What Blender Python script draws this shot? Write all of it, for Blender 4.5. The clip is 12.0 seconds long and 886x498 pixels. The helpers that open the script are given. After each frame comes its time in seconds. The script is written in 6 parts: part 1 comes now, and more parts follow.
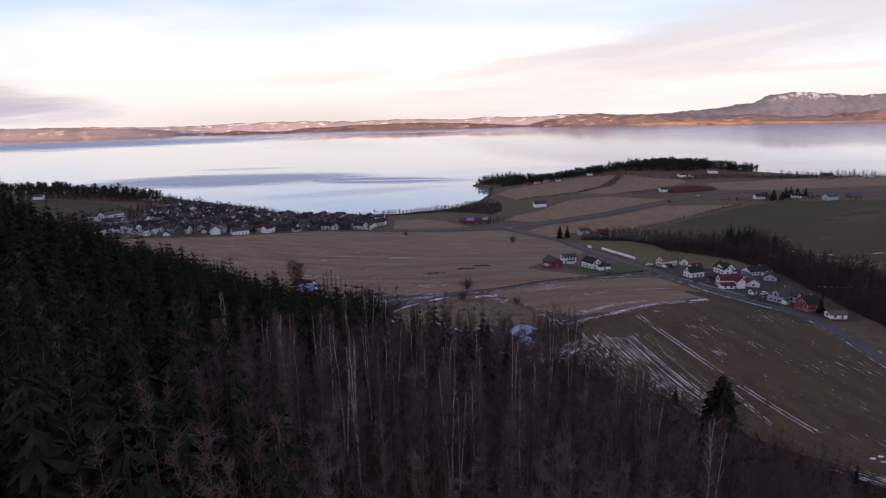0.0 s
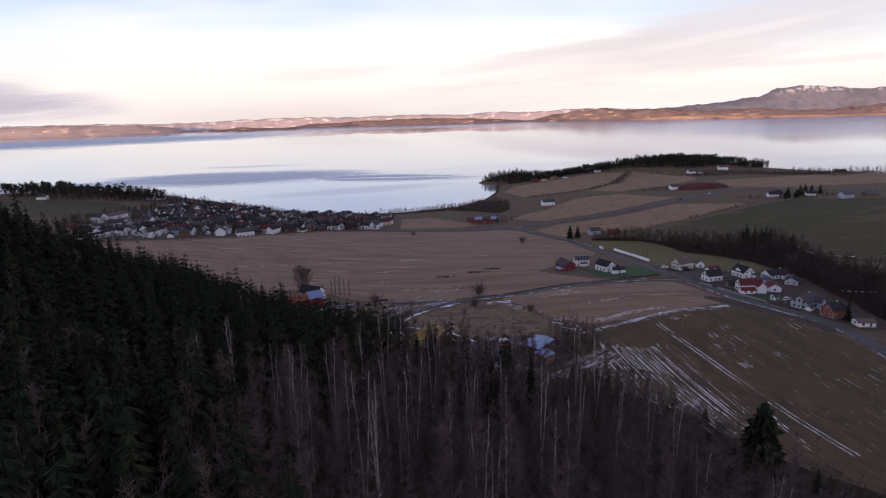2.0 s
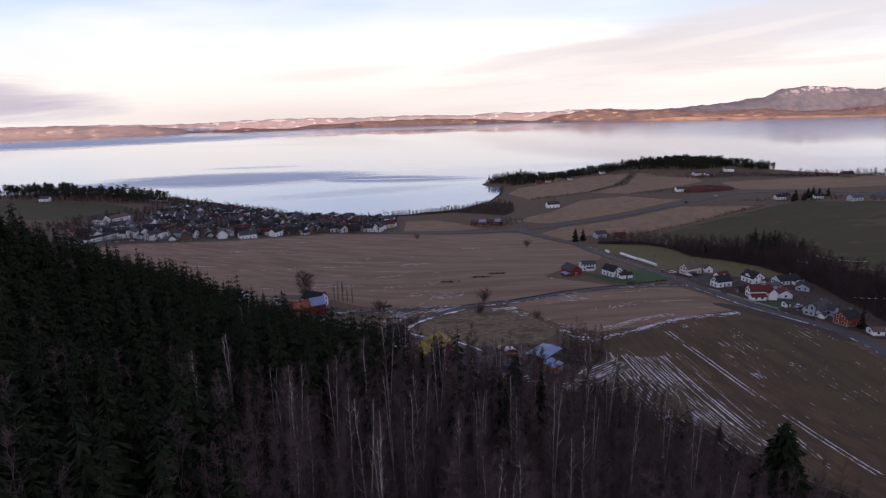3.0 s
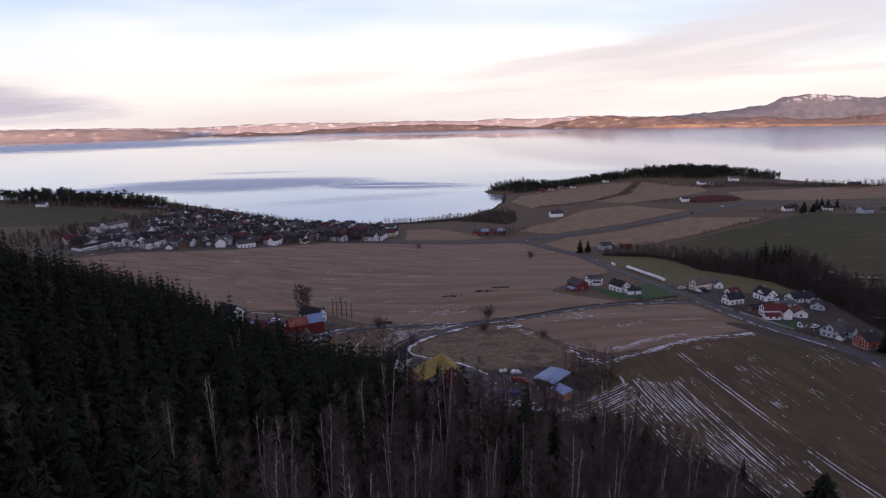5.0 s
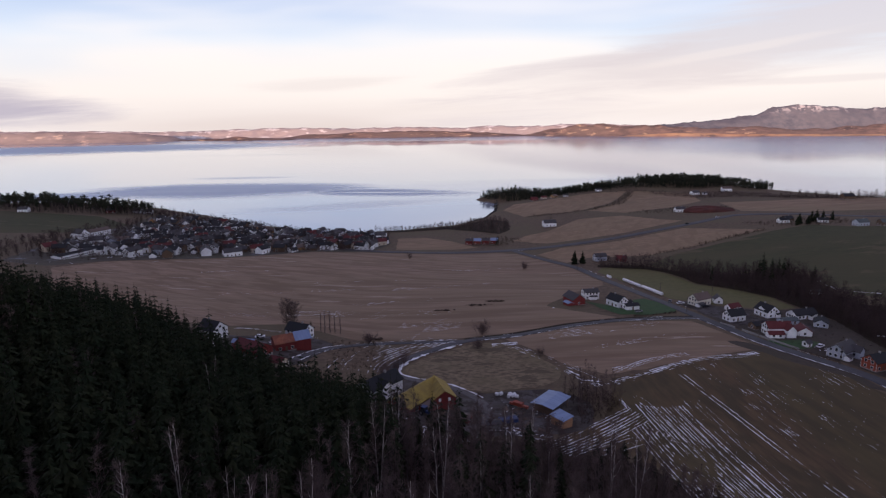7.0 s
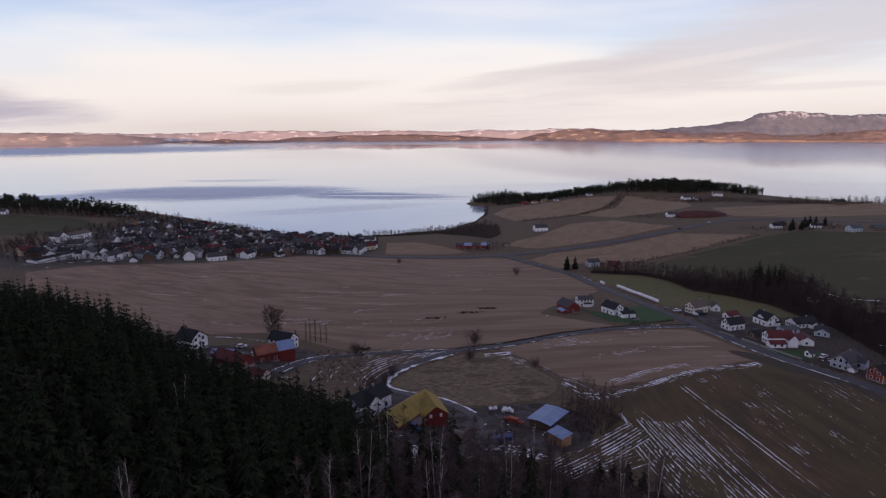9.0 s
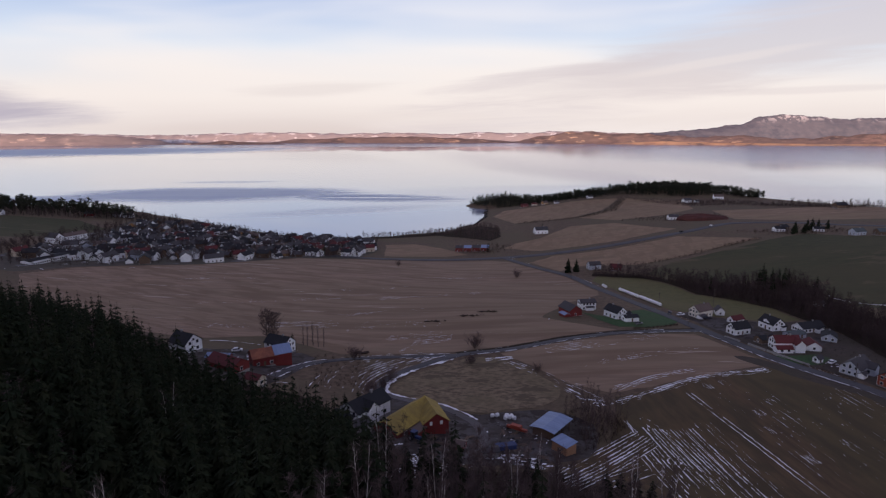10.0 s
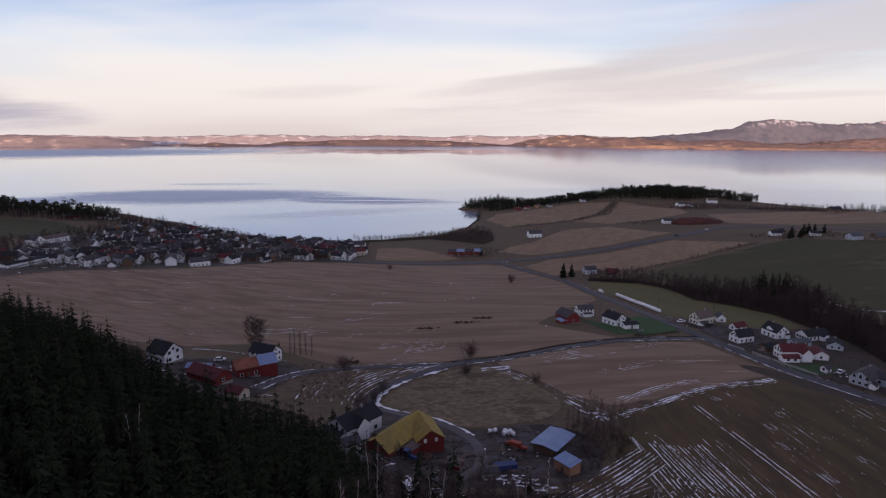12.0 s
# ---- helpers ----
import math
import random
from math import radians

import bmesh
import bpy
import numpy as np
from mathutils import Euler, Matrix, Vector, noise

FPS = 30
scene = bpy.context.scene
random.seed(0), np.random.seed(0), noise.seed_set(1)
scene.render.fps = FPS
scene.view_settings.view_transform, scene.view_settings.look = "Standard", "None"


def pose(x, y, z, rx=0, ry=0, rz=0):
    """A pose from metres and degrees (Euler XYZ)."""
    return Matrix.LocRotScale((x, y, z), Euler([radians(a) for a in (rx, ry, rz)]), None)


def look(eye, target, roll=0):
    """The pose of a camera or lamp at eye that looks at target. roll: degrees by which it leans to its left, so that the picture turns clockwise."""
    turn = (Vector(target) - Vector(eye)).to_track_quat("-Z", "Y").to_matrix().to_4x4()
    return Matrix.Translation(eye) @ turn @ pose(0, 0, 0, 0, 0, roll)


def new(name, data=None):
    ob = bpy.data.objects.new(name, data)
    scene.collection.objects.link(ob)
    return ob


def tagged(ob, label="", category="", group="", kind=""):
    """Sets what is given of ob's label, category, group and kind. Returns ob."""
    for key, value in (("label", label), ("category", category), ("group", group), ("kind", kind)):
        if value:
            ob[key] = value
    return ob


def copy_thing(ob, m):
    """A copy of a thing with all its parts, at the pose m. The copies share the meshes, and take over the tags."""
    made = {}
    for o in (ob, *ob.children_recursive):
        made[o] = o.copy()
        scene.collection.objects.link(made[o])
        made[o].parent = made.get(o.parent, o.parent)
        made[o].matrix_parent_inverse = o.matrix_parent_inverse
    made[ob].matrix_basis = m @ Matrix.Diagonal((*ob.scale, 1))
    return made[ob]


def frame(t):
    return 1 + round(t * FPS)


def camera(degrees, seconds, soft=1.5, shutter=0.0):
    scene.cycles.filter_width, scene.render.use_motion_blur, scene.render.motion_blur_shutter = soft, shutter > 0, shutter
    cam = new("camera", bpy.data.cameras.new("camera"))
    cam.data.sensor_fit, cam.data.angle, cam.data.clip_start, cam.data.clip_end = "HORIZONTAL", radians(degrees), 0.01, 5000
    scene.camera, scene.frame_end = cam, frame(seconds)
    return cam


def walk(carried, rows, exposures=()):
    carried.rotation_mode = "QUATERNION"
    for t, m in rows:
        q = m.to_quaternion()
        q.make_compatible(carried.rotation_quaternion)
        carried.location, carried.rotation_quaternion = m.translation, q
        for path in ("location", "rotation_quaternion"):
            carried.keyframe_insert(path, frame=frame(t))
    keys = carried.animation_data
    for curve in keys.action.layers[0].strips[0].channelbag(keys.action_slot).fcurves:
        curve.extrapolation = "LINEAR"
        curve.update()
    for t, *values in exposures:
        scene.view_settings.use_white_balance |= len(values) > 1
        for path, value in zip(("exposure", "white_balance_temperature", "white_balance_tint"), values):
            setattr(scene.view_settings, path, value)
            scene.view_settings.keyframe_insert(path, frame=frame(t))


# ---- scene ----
cam = camera(71.9, 12.0, soft=1.25)
PATH = [
    (0, (3.796, -0.246, 138.853), (3.883, 1.701, 138.407), -1.2),
    (0.5, (2.801, 2.303, 139.518), (2.882, 4.25, 139.067), -1.3),
    (1, (2.098, 4.712, 140.148), (2.172, 6.658, 139.691), -1.4),
    (1.5, (1.553, 7.199, 140.731), (1.634, 9.144, 140.272), -1.5),
    (2, (1.064, 9.888, 141.552), (1.136, 11.833, 141.091), -1.5),
    (2.5, (0.728, 12.806, 142.138), (0.792, 14.751, 141.676), -1.4),
    (3, (0.524, 15.367, 142.749), (0.586, 17.312, 142.29), -1.5),
    (5, (-0.062, 26.622, 144.981), (-0.002, 28.572, 144.538), -1.1),
    (5.5, (-0.275, 29.762, 145.309), (-0.203, 31.712, 144.872), -0.9),
    (6, (-0.517, 32.505, 145.778), (-0.432, 34.456, 145.346), -0.8),
    (6.5, (-0.657, 35.36, 146.047), (-0.566, 37.311, 145.619), -0.6),
    (7, (-0.771, 38.448, 145.967), (-0.68, 40.401, 145.543), -0.5),
    (9, (-1.072, 49.521, 144.48), (-0.945, 51.475, 144.068), -0.1),
    (9.5, (-1.242, 52.198, 143.781), (-1.112, 54.152, 143.374), 0.0),
    (10, (-1.292, 55.016, 143.213), (-1.162, 56.97, 142.809), 0.1),
    (10.5, (-1.276, 57.733, 142.489), (-1.155, 59.689, 142.089), 0.2),
    (11, (-1.453, 60.525, 142.258), (-1.313, 62.481, 141.861), 0.3),
    (11.5, (-1.583, 63.468, 141.818), (-1.437, 65.423, 141.421), 0.4),
    (12, (-1.72, 66.332, 141.484), (-1.561, 68.287, 141.09), 0.4),
]
walk(cam, [(t, look(eye, target, roll)) for t, eye, target, roll in PATH], [(0.0, 0.14), (5.5, 0.13), (7.2, 0.0), (12.0, -0.13)])

# ---- light ----
SUN_ELEVATION, SUN_AZIMUTH = radians(3.5), radians(200)  # azimuth clockwise from +y: behind the walk, to its left
scene.view_settings.exposure = 0.0
sun = new("sun", bpy.data.lights.new("sun", "SUN"))
sun.data.energy, sun.data.angle, sun.data.color = 5.0, radians(0.5), (1.0, 0.66, 0.48)
sun_way = Vector((math.sin(SUN_AZIMUTH) * math.cos(SUN_ELEVATION), math.cos(SUN_AZIMUTH) * math.cos(SUN_ELEVATION), math.sin(SUN_ELEVATION)))
sun.matrix_world = look((0, -300, 600), Vector((0, -300, 600)) - sun_way)


class Nodes:
    """A small writer for node trees."""

    def __init__(self, tree):
        self.tree = tree
        tree.nodes.clear()

    def add(self, kind, values=(), **props):
        node = self.tree.nodes.new(kind)
        for key, value in props.items():
            setattr(node, key, value)
        for key, value in dict(values).items():
            if isinstance(value, bpy.types.NodeSocket):
                self.tree.links.new(value, node.inputs[key])
            else:
                node.inputs[key].default_value = value
        return node

    def math(self, op, a, b=0.0, c=0.0, clamp=False):
        return self.add("ShaderNodeMath", {0: a, 1: b, 2: c}, operation=op, use_clamp=clamp).outputs[0]

    def mix(self, fac, a, b):
        col = lambda v: v if isinstance(v, bpy.types.NodeSocket) else (*v, 1.0)
        return self._mix(fac, col(a), col(b))

    def _mix(self, fac, a, b):
        node = self.tree.nodes.new("ShaderNodeMix")
        node.data_type = "RGBA"
        for socket, value in ((node.inputs[0], fac), (node.inputs[6], a), (node.inputs[7], b)):
            if isinstance(value, bpy.types.NodeSocket):
                self.tree.links.new(value, socket)
            else:
                socket.default_value = value
        return node.outputs[2]

    def span(self, value, lo, hi, smooth=True):
        return self.add("ShaderNodeMapRange", {0: value, 1: lo, 2: hi, 3: 0.0, 4: 1.0}, interpolation_type="SMOOTHSTEP" if smooth else "LINEAR").outputs[0]

    def place(self, vector, scale=(1, 1, 1), turn=0.0, shift=(0, 0, 0)):
        return self.add("ShaderNodeMapping", {"Vector": vector, "Scale": scale, "Rotation": (0, 0, turn), "Location": shift}).outputs[0]

    def noise(self, vector, scale, detail=3.0, rough=0.55, distort=0.0):
        return self.add("ShaderNodeTexNoise", {"Vector": vector, "Scale": scale, "Detail": detail, "Roughness": rough, "Distortion": distort}).outputs[0]

    def ramp(self, value, stops):
        node = self.add("ShaderNodeValToRGB", {0: value})
        el = node.color_ramp.elements
        while len(el) < len(stops):
            el.new(0.5)
        for e, (at, c) in zip(el, stops):
            e.position, e.color = at, (*c, 1.0)
        return node.outputs[0]


# ---- sky: a low-sun atmosphere with a broken veil of pink cloud ----
world = bpy.data.worlds.new("sky")
scene.world = world
world.use_nodes = True
n = Nodes(world.node_tree)
way = n.add("ShaderNodeTexCoord").outputs["Generated"]
sep = n.add("ShaderNodeSeparateXYZ", {0: way})
X, Y, Z = sep.outputs
rise = n.math("ADD", Z, 0.06, clamp=True)
clear = n.ramp(rise, [(0.0, (0.10, 0.09, 0.085)), (0.035, (0.88, 0.75, 0.72)), (0.10, (1.10, 1.01, 0.98)), (0.17, (0.84, 0.94, 1.11)), (0.24, (0.55, 0.68, 1.0)), (0.36, (0.43, 0.44, 0.64)), (1.0, (0.260, 0.242, 0.400))])
nishita = n.add("ShaderNodeTexSky", sky_type="NISHITA", sun_disc=False, sun_elevation=SUN_ELEVATION, sun_rotation=SUN_AZIMUTH)
side = n.math("ARCTAN2", X, Y)
flat = n.add("ShaderNodeCombineXYZ", {0: n.math("MULTIPLY", side, 3.0), 1: n.math("MULTIPLY", Z, 15.0), 2: 0.0}).outputs[0]
tilted = n.place(flat, (1, 1, 1), radians(-14))
veil = n.noise(n.place(tilted, (0.45, 0.6, 1), 0, (3.1, 1.7, 0)), 1.0, 3.5, 0.5, 0.3)
wisp = n.noise(n.place(tilted, (0.8, 1.9, 1), 0, (7.0, 2.0, 0)), 1.5, 7.0, 0.62, 0.6)
white = n.mix(n.math("MULTIPLY", n.span(veil, 0.34, 0.62), n.span(Z, 0.28, 0.08)), clear, n.mix(n.span(Z, 0.02, 0.22), (1.12, 1.02, 0.99), (1.16, 1.12, 1.15)))


def bank(az, el, wide, tall, lean):
    """A soft bank of cloud round one direction of the sky (degrees)."""
    u = n.math("SUBTRACT", side, radians(az))
    v = n.math("SUBTRACT", n.math("SUBTRACT", Z, math.sin(radians(el))), n.math("MULTIPLY", u, lean))
    u, v = n.math("DIVIDE", u, radians(wide)), n.math("DIVIDE", v, radians(tall))
    far = n.math("SQRT", n.math("ADD", n.math("MULTIPLY", u, u), n.math("MULTIPLY", v, v)))
    return n.span(n.math("ADD", far, n.math("MULTIPLY", n.math("SUBTRACT", wisp, 0.5), 1.3)), 1.15, 0.35)


grey = white
for az, el, wide, tall, lean, thick, colour in ((-38, 1.3, 14, 2.0, -0.07, 0.95, (0.60, 0.55, 0.66)), (34, 6.8, 34, 3.4, 0.20, 0.75, (0.83, 0.74, 0.78)), (14, 4.4, 12, 0.9, 0.14, 0.55, (0.80, 0.71, 0.76)), (27, 5.0, 9, 0.4, 0.15, 0.3, (1.10, 0.98, 0.95)), (-8, 2.9, 8, 0.7, 0.05, 0.4, (0.86, 0.77, 0.78)), (34, 2.6, 9, 0.35, 0.02, 0.4, (0.86, 0.77, 0.80))):
    grey = n.mix(n.math("MULTIPLY", bank(az, el, wide, tall, lean), thick), grey, colour)
light = n.mix(0.12, grey, n.add("ShaderNodeVectorMath", {0: nishita.outputs[0], 1: (0.10, 0.10, 0.10)}, operation="MULTIPLY").outputs[0])
toward = n.add("ShaderNodeVectorMath", {0: way, 1: (math.sin(SUN_AZIMUTH), math.cos(SUN_AZIMUTH), 0.0)}, operation="DOT_PRODUCT").outputs["Value"]
glow = n.math("MULTIPLY", n.span(toward, 0.15, 1.0), n.span(Z, 0.50, 0.06))
light = n.mix(n.math("MULTIPLY", glow, 0.85), light, (2.7, 2.55, 2.75))
back = n.add("ShaderNodeBackground", {"Color": light, "Strength": 1.0})
n.tree.links.new(back.outputs[0], n.add("ShaderNodeOutputWorld").inputs[0])


# ---- materials ----
def surface(name, colours, grain=1.0, large=0.05, rough=0.8, bump=0.0, stretch=(1, 1, 1), turn=0.0, metal=0.0, patches=None, per_thing=0.0, gloss=0.25, above=None, bands=None):
    """A worn surface: two or three colours mixed by noise at two scales, with fine relief. patches: (colour, threshold, scale, stretch) laid over."""
    m = bpy.data.materials.new(name)
    m.use_nodes = True
    k = Nodes(m.node_tree)
    co = k.add("ShaderNodeTexCoord").outputs["Object"]
    at = k.place(co, stretch, turn)
    fine, wide = k.noise(at, grain, 4.0, 0.6), k.noise(at, large, 3.0, 0.5, 0.4)
    c = k.mix(k.span(fine, 0.3, 0.7), colours[0], colours[1])
    c = k.mix(k.math("MULTIPLY", k.span(wide, 0.38, 0.66), 0.75), c, colours[-1])
    if bands:
        shade, far, angle = bands
        c = k.mix(k.math("MULTIPLY", k.span(k.noise(k.place(co, far, angle), 1.0, 3.0, 0.6, 0.5), 0.42, 0.62), 0.8), c, shade)
    if patches:
        colour, threshold, scale, far = patches
        spot = k.noise(k.place(co, far, turn), scale, 5.0, 0.65)
        lies = k.span(spot, threshold, threshold + 0.05)
        if above:
            lies = k.math("MULTIPLY", lies, k.span(k.add("ShaderNodeSeparateXYZ", {0: co}).outputs[2], *above))
        c = k.mix(lies, c, colour)
    if per_thing:
        luck = k.add("ShaderNodeObjectInfo").outputs["Random"]
        c = k.add("ShaderNodeHueSaturation", {"Color": c, "Value": k.math("ADD", k.math("MULTIPLY", luck, per_thing), 1.0 - per_thing / 2)}).outputs[0]
    p = k.add("ShaderNodeBsdfPrincipled", {"Base Color": c, "Roughness": rough, "Metallic": metal, "Specular IOR Level": gloss})
    if bump:
        b = k.add("ShaderNodeBump", {"Height": fine, "Strength": 0.6, "Distance": bump})
        k.tree.links.new(b.outputs[0], p.inputs["Normal"])
    k.tree.links.new(p.outputs[0], k.add("ShaderNodeOutputMaterial").inputs[0])
    return m


GRASS = surface("rough_grass", [(0.150, 0.106, 0.070), (0.085, 0.060, 0.042), (0.115, 0.092, 0.055)], 0.35, 0.02, 0.95, 0.1)
FLOOR = surface("forest_floor", [(0.05, 0.036, 0.028), (0.026, 0.021, 0.017), (0.04, 0.034, 0.02)], 0.6, 0.05, 0.95, 0.15, gloss=0.06)
STUBBLE = surface("stubble", [(0.292, 0.203, 0.142), (0.200, 0.139, 0.101), (0.232, 0.172, 0.114)], 0.30, 0.018, 0.95, 0.05, (0.16, 1.0, 1), radians(-20), patches=((0.34, 0.27, 0.215), 0.62, 0.13, (0.14, 1.1, 1)), bands=((0.170, 0.112, 0.072), (0.007, 0.055, 1), radians(-20)))
STUBBLE_LIGHT = surface("pale_stubble", [(0.300, 0.205, 0.130), (0.212, 0.145, 0.096), (0.232, 0.172, 0.104)], 0.22, 0.014, 0.95, 0.05, (0.3, 1.0, 1), radians(20), patches=((0.195, 0.138, 0.086), 0.58, 0.05, (0.4, 1.0, 1)), bands=((0.205, 0.138, 0.086), (0.008, 0.035, 1), radians(-25)))
PASTURE = surface("dry_pasture", [(0.235, 0.178, 0.112), (0.090, 0.066, 0.044), (0.15, 0.118, 0.07)], 0.6, 0.07, 0.95, 0.08, (0.7, 1.0, 1), radians(30), patches=((0.10, 0.077, 0.05), 0.56, 0.14, (0.5, 1.2, 1)))
OLIVE = surface("winter_stubble", [(0.118, 0.077, 0.040), (0.070, 0.045, 0.026), (0.086, 0.068, 0.031)], 0.5, 0.025, 0.95, 0.05, (1.0, 0.14, 1), radians(-3), patches=((0.30, 0.29, 0.31), 0.72, 0.3, (1.2, 0.2, 1)), bands=((0.062, 0.046, 0.025), (0.09, 0.012, 1), radians(-3)))
GREEN = surface("winter_green", [(0.060, 0.063, 0.026), (0.044, 0.046, 0.021), (0.074, 0.065, 0.032)], 0.25, 0.012, 0.95, 0.04, (0.4, 1, 1), radians(10), patches=((0.095, 0.078, 0.042), 0.58, 0.03, (0.5, 1.2, 1)))
LAWN = surface("lawn", [(0.05, 0.10, 0.038), (0.038, 0.075, 0.03), (0.055, 0.08, 0.036)], 0.6, 0.06, 0.95, 0.03)
VILLAGE = surface("village_ground", [(0.10, 0.085, 0.07), (0.06, 0.055, 0.045), (0.085, 0.08, 0.055)], 0.2, 0.03, 0.95, 0.05, patches=((0.16, 0.16, 0.175), 0.60, 0.05, (1, 1, 1)))
GRAVEL = surface("yard_gravel", [(0.10, 0.092, 0.094), (0.06, 0.052, 0.05), (0.05, 0.038, 0.032)], 0.5, 0.12, 0.9, 0.08, patches=((0.038, 0.029, 0.026), 0.50, 0.16, (1, 1, 1)))
TRACK = surface("pale_track", [(0.14, 0.13, 0.135), (0.10, 0.092, 0.095), (0.10, 0.09, 0.088)], 0.5, 0.1, 0.9, 0.03)
ASPHALT = surface("asphalt", [(0.088, 0.087, 0.095), (0.07, 0.07, 0.077), (0.056, 0.056, 0.062)], 0.8, 0.08, 0.75)
SNOW = surface("old_snow", [(0.86, 0.87, 0.90), (0.72, 0.73, 0.78), (0.79, 0.80, 0.85)], 1.2, 0.2, 0.7, 0.05)
SHORE = surface("shore_stones", [(0.06, 0.055, 0.05), (0.03, 0.028, 0.026), (0.045, 0.04, 0.036)], 0.3, 0.05, 0.9, 0.2)
SOIL = surface("red_soil", [(0.10, 0.035, 0.03), (0.07, 0.026, 0.022), (0.055, 0.022, 0.02)], 0.4, 0.08, 0.95, 0.3)
NEEDLES = surface("spruce_needles", [(0.017, 0.024, 0.013), (0.010, 0.015, 0.008), (0.023, 0.026, 0.013)], 1.2, 0.25, 0.85, per_thing=0.5, gloss=0.06)
PINE = surface("pine_needles", [(0.032, 0.038, 0.025), (0.020, 0.025, 0.018), (0.040, 0.038, 0.026)], 0.5, 0.1, 0.85, gloss=0.06)
BARK = surface("spruce_bark", [(0.06, 0.045, 0.036), (0.035, 0.027, 0.022), (0.05, 0.04, 0.03)], 3.0, 0.4, 0.9, gloss=0.06)
BIRCH = surface("birch_bark", [(0.60, 0.55, 0.52), (0.42, 0.38, 0.36), (0.50, 0.45, 0.42)], 2.0, 0.5, 0.75, patches=((0.05, 0.045, 0.04), 0.62, 1.3, (1, 1, 3.5)))
TWIG = surface("bare_twigs", [(0.122, 0.088, 0.086), (0.073, 0.055, 0.057), (0.102, 0.072, 0.066)], 1.0, 0.1, 0.9, per_thing=0.4, gloss=0.06)
THICKET = surface("dark_thicket", [(0.080, 0.056, 0.056), (0.046, 0.034, 0.036), (0.064, 0.046, 0.042)], 0.4, 0.06, 0.95, gloss=0.06)
GREYBARK = surface("grey_bark", [(0.10, 0.085, 0.08), (0.065, 0.055, 0.05), (0.08, 0.065, 0.06)], 2.0, 0.3, 0.9)
BRUSH = surface("brush", [(0.065, 0.045, 0.038), (0.04, 0.029, 0.025), (0.055, 0.042, 0.028)], 0.5, 0.08, 0.95, gloss=0.06)
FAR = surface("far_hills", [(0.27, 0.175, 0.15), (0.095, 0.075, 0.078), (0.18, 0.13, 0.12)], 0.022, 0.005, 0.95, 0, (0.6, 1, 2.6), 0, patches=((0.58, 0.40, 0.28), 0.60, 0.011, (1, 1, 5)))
# Distance haze is put into these paler, mauve base colours.
HAZED_HILLS = surface("far_hills_hazed", [(0.37, 0.29, 0.275), (0.23, 0.19, 0.195), (0.31, 0.25, 0.245)], 0.018, 0.005, 0.95, 0, (0.6, 1, 2.6), 0, patches=((0.55, 0.42, 0.36), 0.60, 0.010, (1, 1, 4)))
# Bluish grey stands in for haze on the mountain; the patches are snow.
MOUNT = surface("far_mountain_hazed", [(0.185, 0.175, 0.20), (0.115, 0.118, 0.15), (0.155, 0.148, 0.175)], 0.018, 0.005, 0.95, 0, (1, 1, 1.6), 0, patches=((0.62, 0.57, 0.58), 0.52, 0.016, (1, 1, 1.4)), above=(135.0, 215.0))
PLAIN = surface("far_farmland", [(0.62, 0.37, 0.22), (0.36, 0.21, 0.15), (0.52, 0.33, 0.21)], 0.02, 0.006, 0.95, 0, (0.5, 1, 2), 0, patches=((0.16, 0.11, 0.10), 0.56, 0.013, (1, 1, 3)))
MEADOW = surface("yellow_green_meadow", [(0.130, 0.122, 0.048), (0.100, 0.094, 0.040), (0.140, 0.120, 0.056)], 0.3, 0.02, 0.95, 0.04)
VERGE = surface("dark_verge", [(0.075, 0.058, 0.046), (0.050, 0.040, 0.034), (0.060, 0.050, 0.036)], 0.5, 0.05, 0.95, 0.1)
# Ground tones lightened to stand in for haze; the patches are snow.
FARSNOW = surface("far_snowy_hills_hazed", [(0.50, 0.40, 0.38), (0.33, 0.28, 0.29), (0.42, 0.35, 0.35)], 0.012, 0.004, 0.95, 0, (1, 1, 2.2), 0, patches=((0.72, 0.66, 0.66), 0.56, 0.009, (1, 1, 3.2)))


def paint(name, colour, rough=0.6, grain=2.0):
    dark = tuple(v * 0.82 for v in colour)
    return surface(name, [colour, tuple(v * 0.92 for v in colour), dark], grain, 0.3, rough)


WHITE = paint("white_boards", (0.84, 0.86, 0.90))
CREAM = paint("cream_boards", (0.58, 0.50, 0.40))
GREYWALL = paint("grey_blue_boards", (0.42, 0.46, 0.55))
RED = paint("red_boards", (0.175, 0.028, 0.027))
ORANGE = paint("rust_red_boards", (0.27, 0.062, 0.036))
PALE = paint("pale_yellow_boards", (0.70, 0.66, 0.58))
TEALROOF = paint("dull_green_grey_roof", (0.075, 0.092, 0.098), 0.7)
OCHRE = paint("ochre_boards", (0.34, 0.19, 0.08))
BROWN = paint("brown_boards", (0.13, 0.085, 0.06))
WOOD = paint("raw_timber", (0.36, 0.20, 0.12))
SLATE = paint("dark_roof_tiles", (0.024, 0.025, 0.030), 0.8)
GREYROOF = paint("grey_roof_tiles", (0.066, 0.062, 0.068), 0.75)
REDROOF = paint("red_roof_tiles", (0.11, 0.024, 0.026), 0.7)
BROWNROOF = paint("brown_roof_tiles", (0.13, 0.095, 0.085), 0.7)
RUSTROOF = surface("rusted_roof_sheets", [(0.30, 0.115, 0.065), (0.22, 0.08, 0.05), (0.17, 0.065, 0.045)], 0.8, 0.2, 0.7)
MOSSROOF = surface("mossy_yellow_roof", [(0.36, 0.27, 0.07), (0.27, 0.20, 0.055), (0.20, 0.15, 0.06)], 0.7, 0.2, 0.85, 0, (1, 0.4, 1))
